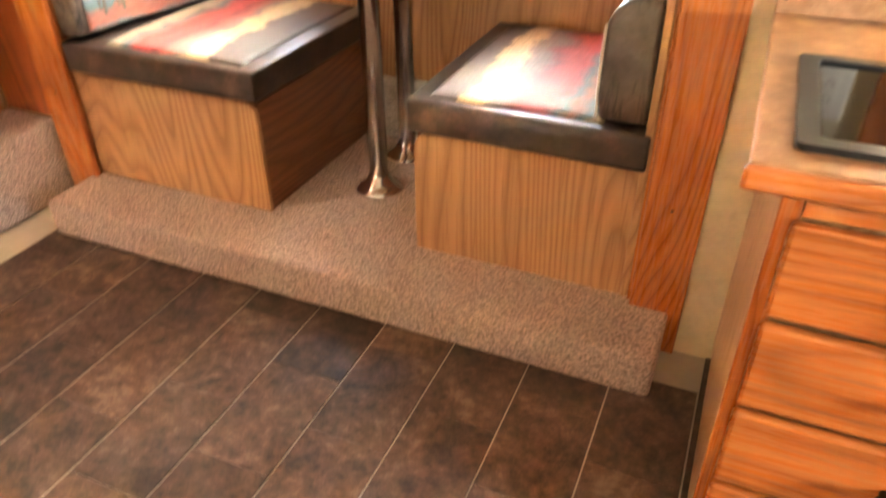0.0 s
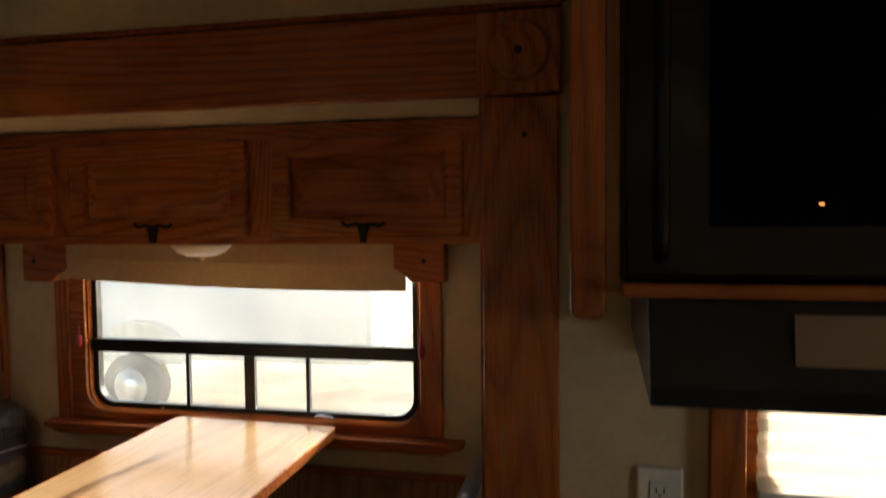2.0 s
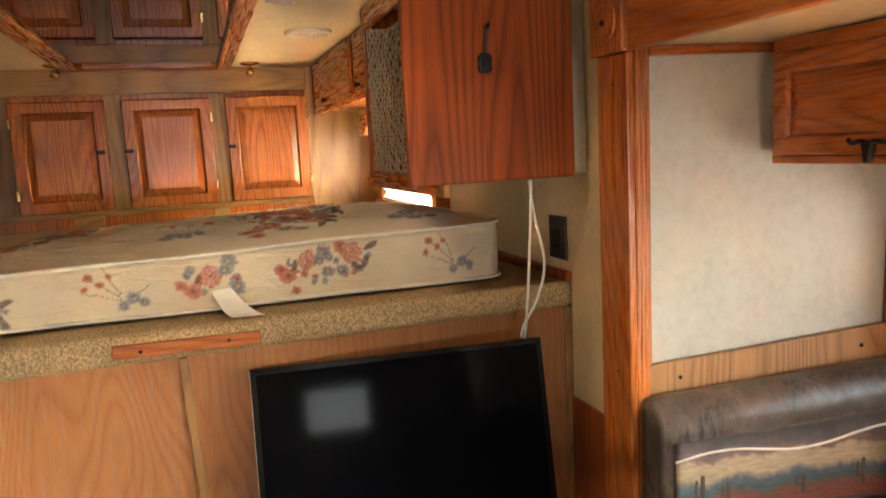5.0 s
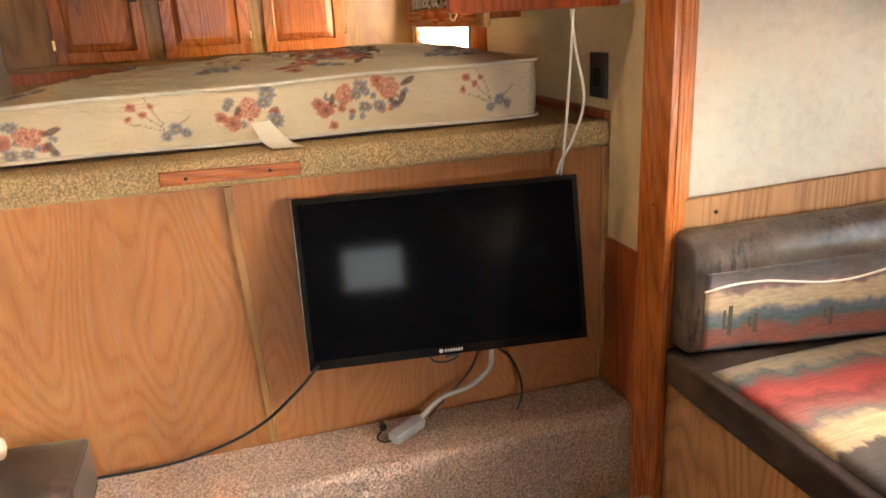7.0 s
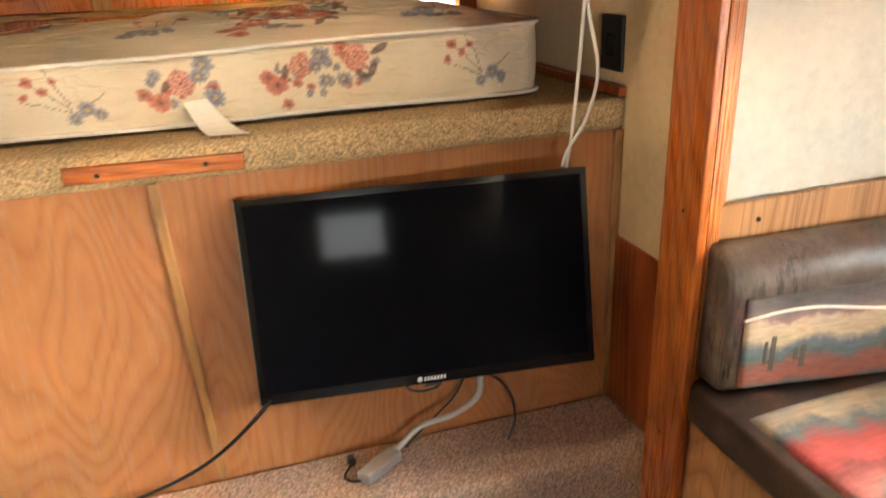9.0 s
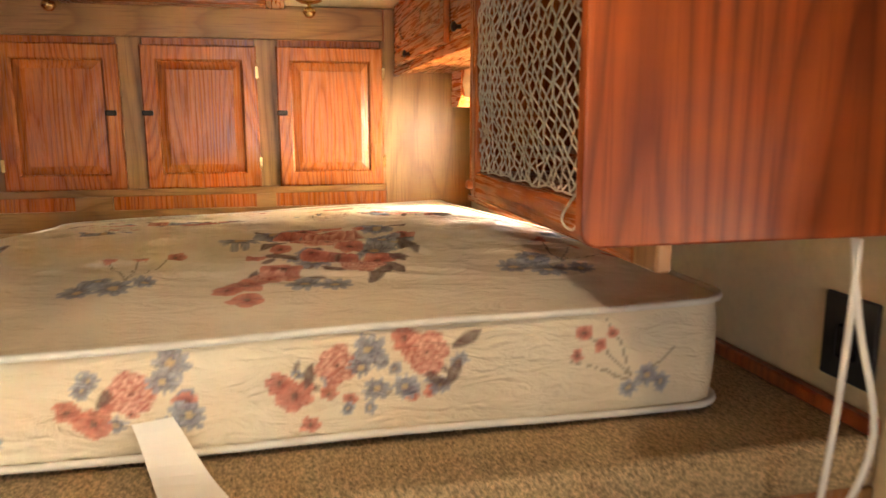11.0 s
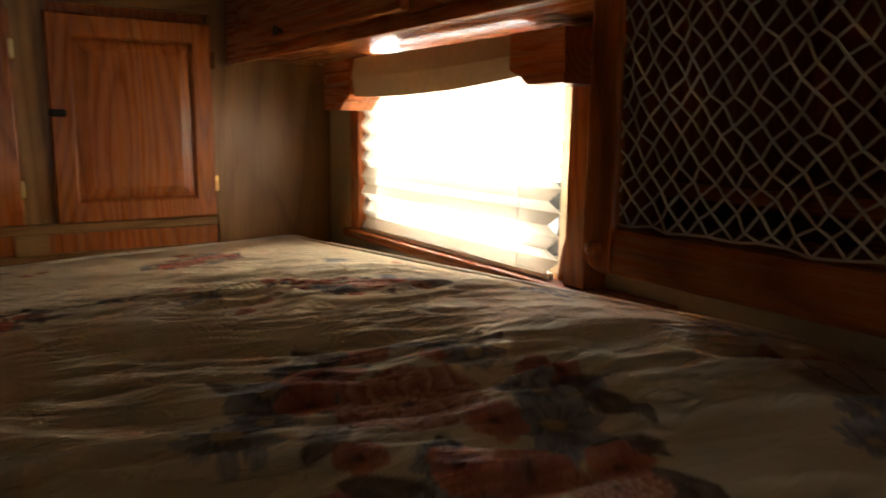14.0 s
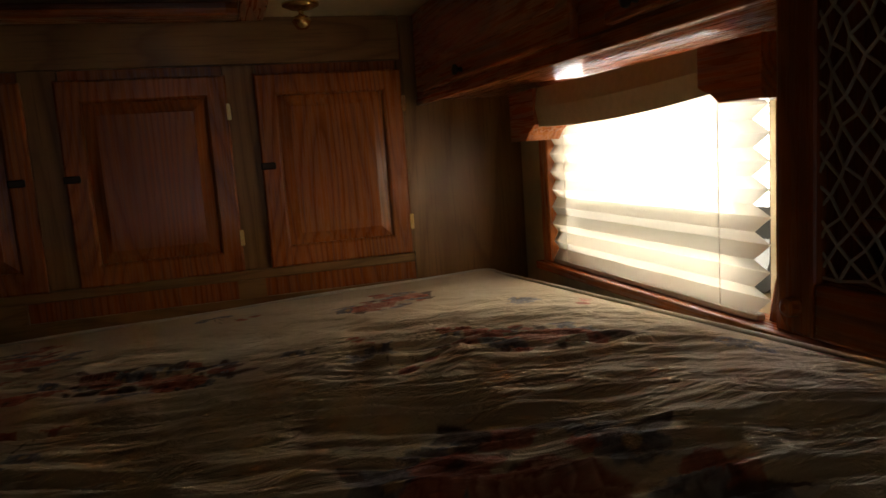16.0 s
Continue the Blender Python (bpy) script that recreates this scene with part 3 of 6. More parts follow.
def backrest(x_in, x_out, y0, y1, z0, z1, parent):
    """A padded back: thick, with its top edge rounded over towards the seat."""
    d = x_in - x_out                       # from the panel towards the seat
    pts = [(x_out, z0), (x_in, z0), (x_in + d * 0.10, z0 + 0.05), (x_in + d * 0.08, z1 - 0.09)]
    for i in range(9):
        a = radians(90 * i / 8)
        pts.append((x_in - d * 0.62 + d * 0.70 * math.cos(a), z1 - 0.075 + 0.075 * math.sin(a)))
    pts.append((x_out, z1 - 0.004))
    b = bmesh.new()
    ys = [y0 + (y1 - y0) * k / 16 for k in range(17)]
    rings = [[b.verts.new((px, y, pz + 0.004 * noise.noise((px * 8, y * 7, pz * 8)))) for px, pz in pts] for y in ys]
    for r0, r1 in zip(rings, rings[1:]):
        for k in range(len(pts)):
            b.faces.new((r0[k], r0[(k + 1) % len(pts)], r1[(k + 1) % len(pts)], r1[k]))
    b.faces.new(rings[0])
    b.faces.new(rings[-1])
    bmesh.ops.recalc_face_normals(b, faces=b.faces[:])
    return soften(part("backrest", b, PRINTED_LEATHER, parent, "worn brown leather back pad"), 0.012, 2)


def bench(x_aisle, x_wall, label, cloth, left):
    x0, x1 = min(x_aisle, x_wall), max(x_aisle, x_wall)
    ob = thing("dinette_bench", label, "bench", ((x0 + x1) / 2, 1.85, STEP_Z), group="dinette benches")
    y0, y1, top = 1.50, 2.19, 0.482
    radii = (0, 0, 0.05 if left else 0, 0 if left else 0.05)
    part("front_panel", prism(rounded(x0, x1, STEP_Z, top, radii), y0, y0 + 0.016, 1, 0.002), LAM_Z, ob, "tan wood laminate front panel")
    sx = x_aisle - 0.02 if left else x_aisle + 0.004
    part("side_panel", box(sx, sx + 0.016, y0 + 0.0165, y1, STEP_Z, top - 0.012), LAM_SIDE, ob, "laminate side panel, coloured a darker brown than the front panel")
    part("seat_board", box(x0 + 0.03, x1 - 0.02, y0 + 0.02, y1, top - 0.03, top - 0.013), LAM_Y, ob)
    over = 0.012 if left else -0.012
    sb = (x0, x_aisle + over, y0 - 0.012, y1, top + 0.001, 0.570) if left else (x_aisle + over, x1 - 0.008, y0 - 0.012, y1, top + 0.001, 0.570)
    cushion(sb, 0.016, LEATHER, "seat_cushion", ob, "dark brown leather seat cushion")
    f = dome_z(*sb[:4], 0.570, 0.016)
    if left:
        cloth_panel(-1.695, -1.205, 1.515, 2.16, f, cloth, ob, "seat_cloth", "desert-striped cloth panel in red, cream and brown", 2)
    else:
        cloth_panel(-0.64, -0.205, 1.515, 2.16, f, cloth, ob, "seat_cloth", "desert-striped cloth panel in red, cream and brown", 2)
    return ob


lb = bench(-1.17, -1.86, "wood laminate dinette bench with brown leather and desert-striped cushions", LEFT_SEAT, True)
backrest(-1.715, -1.815, 1.505, 2.17, 0.585, 0.880, lb)
cloth_panel(0.60, 0.795, 1.535, 2.15, lambda z, y: -1.7035, BACK_CLOTH, lb, "back_cloth", "woven cloth with desert hills in cream, teal and rust", 0)
part("piping", tube([(-1.698, 1.53 + 0.0775 * k, 0.752 + 0.012 * math.sin(k * 1.1)) for k in range(9)], 0.0028), PIPING, lb, "pale wavy piping")
# cactus figures woven into the back
for cy, ch in ((1.60, 0.075), (1.665, 0.05), (1.86, 0.045), (2.02, 0.06)):
    cb = box(-1.7005, -1.6995, cy - 0.005, cy + 0.005, 0.635, 0.635 + ch, 0.0)
    box(-1.7005, -1.6995, cy - 0.018, cy - 0.012, 0.655, 0.640 + ch * 0.8, bm=cb)
    box(-1.7005, -1.6995, cy - 0.018, cy, 0.652, 0.658, bm=cb)
    part("cactus_figure", cb, plain("woven_olive", (0.10, 0.085, 0.06), 0.7), lb)
part("back_panel", prism([(1.508, 0.30), (1.53, 0.30), (2.195, 0.30), (2.195, 0.945)] + [(1.508 + 0.05 - 0.05 * math.sin(radians(90 * i / 6)), 0.895 + 0.05 * math.cos(radians(90 * i / 6))) for i in range(7)],
                         -1.838, -1.8195, 0, 0.003), LAM_Z, lb, "tan wood laminate panel behind the back pad")
for sy in (1.625, 2.12):
    part("screw", lathe([(0.005, 0), (0.005, 0.002), (0.001, 0.003)], (-1.8195, sy, 0.905), 0, 10), BLACK_METAL, lb)
for o in lb.children:
    if o.name.split(".")[0] in ("backrest", "back_cloth", "piping", "cactus_figure", "back_panel", "screw"):
        for v in o.data.vertices:
            v.co.x += 0.169 * (v.co.y - 1.552) - 0.057
            v.co.z += max(0.0, v.co.z - 0.6) * (0.02 + 0.22 * (v.co.y - 1.508))
rb = bench(-0.68, -0.085, "wood laminate dinette bench backing onto the oak post", RIGHT_SEAT, False)
backrest(-0.215, -0.108, 1.505, 2.17, 0.585, 0.862, rb)
part("piping", tube([(-0.224, 1.512, 0.592), (-0.226, 1.512, 0.70), (-0.224, 1.512, 0.80)], 0.003), PIPING, rb, "pale piping")
part("back_panel", prism([(1.497, STEP_Z), (1.53, STEP_Z), (2.195, STEP_Z), (2.195, 0.975)] + [(1.497 + 0.04 - 0.04 * math.sin(radians(90 * i / 6)), 0.935 + 0.04 * math.cos(radians(90 * i / 6))) for i in range(7)],
                         -0.106, -0.0865, 0, 0.003), LAM_Z, rb, "tan wood laminate panel behind the back pad")

# ---- table ----
table = thing("dinette_table", "rectangular wood laminate dinette table on chrome posts", "table", (-0.89, 1.82, STEP_Z))
TR = (Matrix.Translation((-0.89, 1.82, 0.885)) @ Euler((0, radians(0.6), 0)).to_matrix().to_4x4() @ Matrix.Translation((0.89, -1.82, -0.885)))
tb = prism(rounded(-1.135, -0.628, 1.432, 2.19, (0.025, 0.025, 0.025, 0.025)), 0.864, 0.892, 2, 0.003)
tb.transform(TR)
part("tabletop", tb, TABLETOP, table, "glossy honey-coloured laminate top")
eb = bmesh.new()
outer, inner = rounded(-1.140, -0.623, 1.427, 2.195, (0.03,) * 4), rounded(-1.1355, -0.6275, 1.4315, 2.1905, (0.025,) * 4)
ring = [[eb.verts.new((p[0], p[1], z)) for p in pts] for pts, z in ((outer, 0.8635), (outer, 0.8905), (inner, 0.8905), (inner, 0.8635))]
for k in range(4):
    for i in range(len(outer)):
        j = (i + 1) % len(outer)
        eb.faces.new((ring[k][i], ring[k][j], ring[(k + 1) % 4][j], ring[(k + 1) % 4][i]))
bmesh.ops.recalc_face_normals(eb, faces=eb.faces[:])
eb.transform(TR)
part("edge_band", eb, OAK_X, table, "oak edge banding")
for px, py in ((-0.936, 1.768), (-0.955, 2.02)):
    leg = part("leg", lathe([(0.030, 0.0), (0.030, 0.70), (0.036, 0.705), (0.036, 0.735)], (px, py, STEP_Z + 0.004), 2, 28), CHROME, table, "chrome tube post", True)
    part("base_flange", lathe([(0.078, 0.0), (0.077, 0.006), (0.060, 0.016), (0.040, 0.034), (0.033, 0.050), (0.0305, 0.051)], (px, py, STEP_Z), 2, 32), CHROME, table, "flared chrome base flange", True)
    part("top_bracket", lathe([(0.034, -0.03), (0.075, -0.004), (0.08, 0.0)], (px, py, 0.862), 2, 24), BLACK_METAL, table)


# ---- doors and cabinets ----
def raised_door(m, w, h, frame_mat, panel_mat, parent, name="door", rail=0.052, label=""):
    """A framed door with a raised panel, standing in the local x-z plane with its face towards -y, put at m."""
    b = bmesh.new()
    loops = []
    for d, y in ((0.0, 0.0), (0.0, -0.014), (0.002, -0.0175), (0.006, -0.019), (rail - 0.009, -0.019), (rail - 0.004, -0.0165), (rail, -0.011), (rail, 0.0)):
        loops.append([b.verts.new(p) for p in ((d, y, d), (w - d, y, d), (w - d, y, h - d), (d, y, h - d))])
    for r0, r1 in zip(loops, loops[1:] + loops[:1]):
        for k in range(4):
            b.faces.new((r0[k], r0[(k + 1) % 4], r1[(k + 1) % 4], r1[k]))
    bmesh.ops.recalc_face_normals(b, faces=b.faces[:])
    b.transform(m)
    door = part(name, b, frame_mat, parent, label)
    p = bmesh.new()
    e, s = rail - 0.001, min(0.034, h * 0.14)
    lo = [(e, -0.006, e), (w - e, -0.006, e), (w - e, -0.006, h - e), (e, -0.006, h - e)]
    hi = [(e + s, -0.017, e + s), (w - e - s, -0.017, e + s), (w - e - s, -0.017, h - e - s), (e + s, -0.017, h - e - s)]
    st = [(a[0], -0.0135, a[2]) for a in hi]
    bk = [(a[0], -0.001, a[2]) for a in lo]
    rows = [[p.verts.new(q) for q in r] for r in (bk, lo, st, hi)]
    for r0, r1 in zip(rows, rows[1:]):
        for k in range(4):
            p.faces.new((r0[k], r0[(k + 1) % 4], r1[(k + 1) % 4], r1[k]))
    p.faces.new(rows[-1])
    p.faces.new(rows[0])
    bmesh.ops.recalc_face_normals(p, faces=p.faces[:])
    p.transform(m)
    part("panel", p, panel_mat, door, "raised centre panel")
    return door


def steer_pull(m, parent):
    """A dark cast pull in the shape of spreading horns over a tapering head."""
    b = tube([(-0.062, -0.012, 0.012), (-0.048, -0.016, 0.002), (-0.022, -0.018, 0.006), (0, -0.018, 0.002), (0.022, -0.018, 0.006), (0.048, -0.016, 0.002), (0.062, -0.012, 0.012)], 0.0055)
    prism([(-0.017, 0.004), (0.017, 0.004), (0.009, -0.022), (0.007, -0.046), (-0.007, -0.046), (-0.009, -0.022)], -0.026, -0.004, 1, 0.003, b)
    lathe([(0.006, 0.0), (0.006, -0.018)], (0, 0, 0.0), 1, 8, b)
    b.transform(m @ Matrix.Scale(0.82, 4))
    part("handle", b, BLACK_METAL, parent, "dark cast longhorn-shaped pull")


uc = thing("overhead_cabinet", "oak overhead cabinet with three raised-panel doors above the dinette window", "cabinet", (-0.93, 2.03, SLZ))
CF = 1.858
part("body", box(-1.795, -0.085, CF, 2.2185, 1.444, SLZ - 0.001), OAK_X, uc)
part("bottom_rail", box(-1.797, -0.083, CF - 0.0185, CF - 0.0002, 1.436, 1.452), OAK_X, uc)
part("top_rail", box(-1.797, -0.083, CF - 0.0185, CF - 0.0002, 1.688, SLZ - 0.001), OAK_X, uc)
for sx0, sx1 in ((-1.797, -1.768), (-1.250, -1.182), (-0.710, -0.630), (-0.183, -0.083)):
    part("stile", box(sx0, sx1, CF - 0.0185, CF - 0.0002, 1.4525, 1.6875), OAK_Z, uc)
for dx0, dx1 in ((-1.779, -1.244), (-1.188, -0.705), (-0.636, -0.178)):
    d = raised_door(Matrix.Translation((dx0, CF - 0.019, 1.456)), dx1 - dx0, 0.230, OAK_X, OAK_X, uc, rail=0.045)
    steer_pull(Matrix.Translation(((dx0 + dx1) / 2, CF - 0.038, 1.478)), d)
    for hx in (dx0 + 0.07, dx1 - 0.07):
        part("hinge", box(hx - 0.022, hx + 0.022, CF - 0.036, CF - 0.0195, 1.6865, 1.692, 0.001), BRASS, d, "small brass hinge")
dl = thing("dome_lamp", "unlit frosted glass dome lamp with brass finial under the cabinet", "lamp", (-0.93, 2.0, 1.444))
part("base", lathe([(0.086, 0.0), (0.086, -0.008), (0.080, -0.010)], (-0.93, 2.0, 1.4435), 2, 28), BRASS, dl)
part("shade", lathe([(0.080, -0.0102), (0.078, -0.020), (0.062, -0.036), (0.036, -0.046), (0.006, -0.049)], (-0.93, 2.0, 1.4435), 2, 28), WHITE_PLASTIC, dl, "frosted glass dome", True)
part("finial", lathe([(0.006, -0.0492), (0.009, -0.054), (0.004, -0.060)], (-0.93, 2.0, 1.4435), 2, 12), BRASS, dl)
rl = thing("reading_lamp", "small white reading lamp beside the overhead cabinet", "lamp", (-0.09, 2.1, 1.40))
part("base", box(-0.0895, -0.0755, 2.02, 2.07, 1.40, 1.47, 0.004, 2), WHITE_PLASTIC, rl)
part("head", lathe([(0.012, 0.0), (0.02, -0.03), (0.022, -0.055)], (-0.10, 2.045, 1.41), 2, 16), WHITE_PLASTIC, rl, "", True)


# ---- windows ----
def corbel(x0, x1, y0, y1, z_top, z_bot, slope_right, mat, parent):
    """A shaped bracket: a block whose lower inner edge curves away."""
    w = x1 - x0
    pts = [(x0, z_top), (x1, z_top)]
    curve = [(0.0, 0.30), (0.10, 0.22), (0.22, 0.16), (0.30, 0.06), (0.36, 0.0)]
    h = z_top - z_bot
    inner = [(f * w, z_bot + g * h) for f, g in curve]
    if slope_right:      # the cut corner is at the greater x
        pts += [(x1 - f, z) for f, z in inner] + [(x0, z_bot)]
    else:
        pts += [(x1, z_bot)] + [(x0 + f, z) for f, z in reversed(inner)]
    return part("bracket", prism(pts, y0, y1, 1, 0.003), mat, parent, "shaped oak bracket")


w1 = tagged(new("window_1"), "wide slide-out window with oak casing, black sliding sashes and cloth valance", "window", kind="structure")
WB = 2.2195
for x0, x1 in ((-1.575, -1.524), (-0.377, -0.312)):
    part("casing", box(x0, x1, WB - 0.018, WB, 0.863, 1.40, 0.003, 1), OAK_Z, w1, "oak side casing")
outer = rounded(-1.5235, -0.3775, 0.863, 1.40, (0.001,) * 4)
inner = rounded(-1.472, -0.384, 0.893, 1.375, (0.07, 0.07, 0.02, 0.02))
part("inner_frame", ring_plate(outer, inner, WB - 0.012, WB - 0.0005, 1), OAK_X, w1, "oak board with rounded opening")
part("lining", ring_plate(rounded(-1.4735, -0.3825, 0.8865, 1.3585, (0.07, 0.07, 0.02, 0.02)), rounded(-1.468, -0.388, 0.896, 1.353, (0.068, 0.068, 0.02, 0.02)), WB + 0.0005, WB + 0.052, 1), OAK_X, w1)
part("window_frame", ring_plate(rounded(-1.467, -0.389, 0.897, 1.352, (0.067, 0.067, 0.02, 0.02)), rounded(-1.450, -0.406, 0.913, 1.336, (0.055, 0.055, 0.015, 0.015)), WB + 0.020, WB + 0.046, 1), BLACK_PLASTIC, w1, "black metal sash frame")
part("bar", box(-1.466, -0.390, WB + 0.008, WB + 0.036, 1.076, 1.118, 0.004, 2), BLACK_PLASTIC, w1, "black horizontal bar")
for bx, bw in ((-1.135, 0.011), (-0.925, 0.034), (-0.735, 0.011)):
    part("mullion", box(bx - bw / 2, bx + bw / 2, WB + 0.022, WB + 0.036, 0.910, 1.077), BLACK_PLASTIC, w1)
for gx0, gx1, gz0, gz1 in ((-1.46, -0.395, 1.105, 1.345), (-1.46, -0.925, 0.900, 1.09), (-0.925, -0.395, 0.900, 1.09)):
    g = part("pane", box(gx0, gx1, WB + 0.040, WB + 0.043, gz0, gz1), GLASS, w1)
    g.visible_shadow = False
part("window_sill", prism([(-1.60, 0.862), (-0.250, 0.862), (-0.250, 0.846), (-0.288, 0.835), (-0.303, 0.828), (-1.547, 0.828), (-1.562, 0.835), (-1.60, 0.846)], 2.165, WB, 1, 0.003), OAK_X, w1, "oak sill with shaped ends")
corbel(-1.625, -1.468, 2.135, WB - 0.0185, 1.4435, 1.308, True, OAK_X, w1)
corbel(-0.432, -0.290, 2.135, WB - 0.0185, 1.4435, 1.318, False, OAK_X, w1)
for bx, bz in ((-0.345, 1.376), (-1.583, 1.372)):
    part("screw", lathe([(0.007, 0.0), (0.007, -0.003), (0.002, -0.005)], (bx, 2.1348, bz), 1, 12), BLACK_METAL, w1, "dark screw head")
vb = bmesh.new()
cols = [(-1.50 + 1.10 * i / 24) for i in range(25)]
rows = []
for x in cols:
    f = (x + 0.95) / 0.55
    zb = 1.306 - 0.010 * (1 - f * f) - 0.014 * f
    rows.append([vb.verts.new(p) for p in ((x, 2.142, 1.4425), (x, 2.136 - 0.006 * (1 - f * f), (1.4425 + zb) / 2), (x, 2.142, zb), (x, 2.150, zb + 0.002), (x, 2.150, 1.4425))])
for r0, r1 in zip(rows, rows[1:]):
    for k in range(5):
        vb.faces.new((r0[k], r1[k], r1[(k + 1) % 5], r0[(k + 1) % 5]))
vb.faces.new(rows[0])
vb.faces.new(rows[-1])
bmesh.ops.recalc_face_normals(vb, faces=vb.faces[:])
part("valance", vb, BEIGE_FABRIC, w1, "beige padded cloth valance")
for bx in (-1.487, -0.372):
    part("cord_end", lathe([(0.002, 0.05), (0.003, 0.02), (0.009, 0.014), (0.010, -0.01), (0.004, -0.022)], (bx, WB - 0.02, 1.115), 2, 10), plain("red_bead", (0.42, 0.03, 0.03), 0.3), w1, "red blind cord bead", True)
part("latch", tube([(-0.70, WB - 0.002, 0.906), (-0.67, WB - 0.02, 0.913), (-0.645, WB - 0.012, 0.905)], 0.005), CHROME, w1)
part("latch", tube([(-1.21, WB - 0.002, 0.906), (-1.20, WB - 0.016, 0.911)], 0.005), CHROME, w1)


def pleated(x0, x1, z0, z1, y, depth, pitch, parent, ragged=0.0, cloth=SHADE):
    """A pleated shade: one sheet folded to and fro, its ends left zigzag by the folds."""
    b = bmesh.new()
    n = max(2, int((z1 - z0) / pitch) * 2)
    rows = []
    for i in range(n + 1):
        z = z0 + (z1 - z0) * i / n
        yy = y + (depth if i % 2 else -depth)
        e = ragged * (1 if i % 2 else -1)
        rows.append([b.verts.new((x0 - e + (x1 - x0 + 2 * e) * k / 12, yy + 0.0015 * math.sin(k * 1.7 + i), z)) for k in range(13)])
    for r0, r1 in zip(rows, rows[1:]):
        for k in range(12):
            b.faces.new((r0[k], r0[k + 1], r1[k + 1], r1[k]))
    bmesh.ops.recalc_face_normals(b, faces=b.faces[:])
    r = bmesh.ops.extrude_face_region(b, geom=b.faces[:])
    for v in [g for g in r["geom"] if isinstance(g, bmesh.types.BMVert)]:
        v.co.y += 0.0006
    bmesh.ops.recalc_face_normals(b, faces=b.faces[:])
    return part("pleated_shade", b, cloth, parent, "closed off-white pleated cloth shade")


# kitchen window
w2 = tagged(new("window_2"), "kitchen window with oak casing and a lowered pleated shade", "window", kind="structure")
KW = NORTH - 0.0005
part("casing", box(0.297, 0.355, KW - 0.022, KW, 0.9365, 1.42, 0.003), OAK_Z, w2)
part("casing", box(1.215, 1.275, KW - 0.022, KW, 0.9365, 1.42, 0.003), OAK_Z, w2)
part("inner_frame", ring_plate(rounded(0.3555, 1.2145, 0.9365, 1.42, (0.001,) * 4), rounded(0.385, 1.185, 1.045, 1.39, (0.06, 0.06, 0.06, 0.06)), KW - 0.012, KW, 1), OAK_X, w2)
part("window_sill", box(0.25, 1.32, KW - 0.05, KW, 0.916, 0.936, 0.004, 2), OAK_X, w2)
part("window_frame", ring_plate(rounded(0.374, 1.196, 1.034, 1.396, (0.06,) * 4), rounded(0.392, 1.178, 1.052, 1.38, (0.05,) * 4), KW + 0.02, KW + 0.045, 1), BLACK_PLASTIC, w2)
kp = part("pane", box(0.372, 1.198, KW + 0.048, KW + 0.051, 1.032, 1.398), GLASS, w2)
kp.visible_shadow = False
corbel(0.285, 0.385, KW - 0.085, KW - 0.0225, 1.42, 1.262, True, OAK_X, w2)
pleated(0.37, 1.20, 1.055, 1.41, KW - 0.022, 0.008, 0.03, w2, 0.0, DIM_SHADE)
part("bottom_rail", box(0.37, 1.20, KW - 0.033, KW - 0.014, 1.040, 1.0545, 0.003), WHITE_PLASTIC, w2)

# ---- kitchen ----
ot = thing("wall_outlet", "white double power outlet with cover plate on the cream wall", "outlet", (0.22, NORTH, 1.015))
part("cover_plate", box(0.182, 0.258, NORTH - 0.0085, NORTH - 0.0005, 0.957, 1.075, 0.004, 2), WHITE_PLASTIC, ot)
part("insert", box(0.203, 0.237, NORTH - 0.0105, NORTH - 0.0086, 0.982, 1.050, 0.001), WHITE_PLASTIC, ot)
for oz in (1.000, 1.032):
    for ox in (0.213, 0.2255):
        part("slot", box(ox, ox + 0.0022, NORTH - 0.0112, NORTH - 0.0106, oz, oz + 0.009), BLACK_PLASTIC, ot)
    part("slot", lathe([(0.0022, 0), (0.0022, -0.0006)], (0.22, NORTH - 0.0106, oz - 0.005), 1, 10), BLACK_PLASTIC, ot)

kc = thing("kitchen_base_cabinet", "oak kitchen base cabinet with drawers and dark knobs", "cabinet", (0.9, 1.15, 0.0))
part("body", box(0.142, 2.15, 0.856, NORTH - 0.001, 0.06, 0.8355), LAM_Z, kc)
part("toe_kick", box(0.16, 2.15, 0.90, NORTH - 0.002, 0.0, 0.0595), BLACK_PLASTIC, kc)
part("stile", box(0.138, 0.165, 0.838, 0.8555, 0.06, 0.8355, 0.002), OAK_Z, kc)
part("stile", box(0.60, 0.64, 0.838, 0.8555, 0.06, 0.8355, 0.002), OAK_Z, kc)
part("top_rail", box(0.1655, 0.5995, 0.838, 0.8555, 0.795, 0.8355), OAK_X, kc)
for dz0, dz1 in ((0.648, 0.792), (0.484, 0.634), (0.320, 0.470), (0.085, 0.306)):
    dr = part("drawer", box(0.155, 0.61, 0.818, 0.8378, dz0, dz1, 0.006, 2), OAK_X, kc, "oak drawer front")
    part("knob", lathe([(0.008, 0.0), (0.007, -0.012), (0.018, -0.018), (0.017, -0.026), (0.004, -0.030)], (0.375, 0.8178, (dz0 + dz1) / 2), 1, 16), BLACK_METAL, dr, "dark round knob", True)
d = raised_door(Matrix.Translation((0.65, 0.8375, 0.09)), 0.5, 0.70, OAK_Z, OAK_Z, kc)
wt = thing("worktop", "brown stone-patterned laminate worktop with oak front edge", "worktop", (1.1, 1.15, 0.84))
part("top", box(0.092, 2.15, 0.812, NORTH - 0.001, 0.842, 0.868, 0.004, 2), COUNTER, wt)
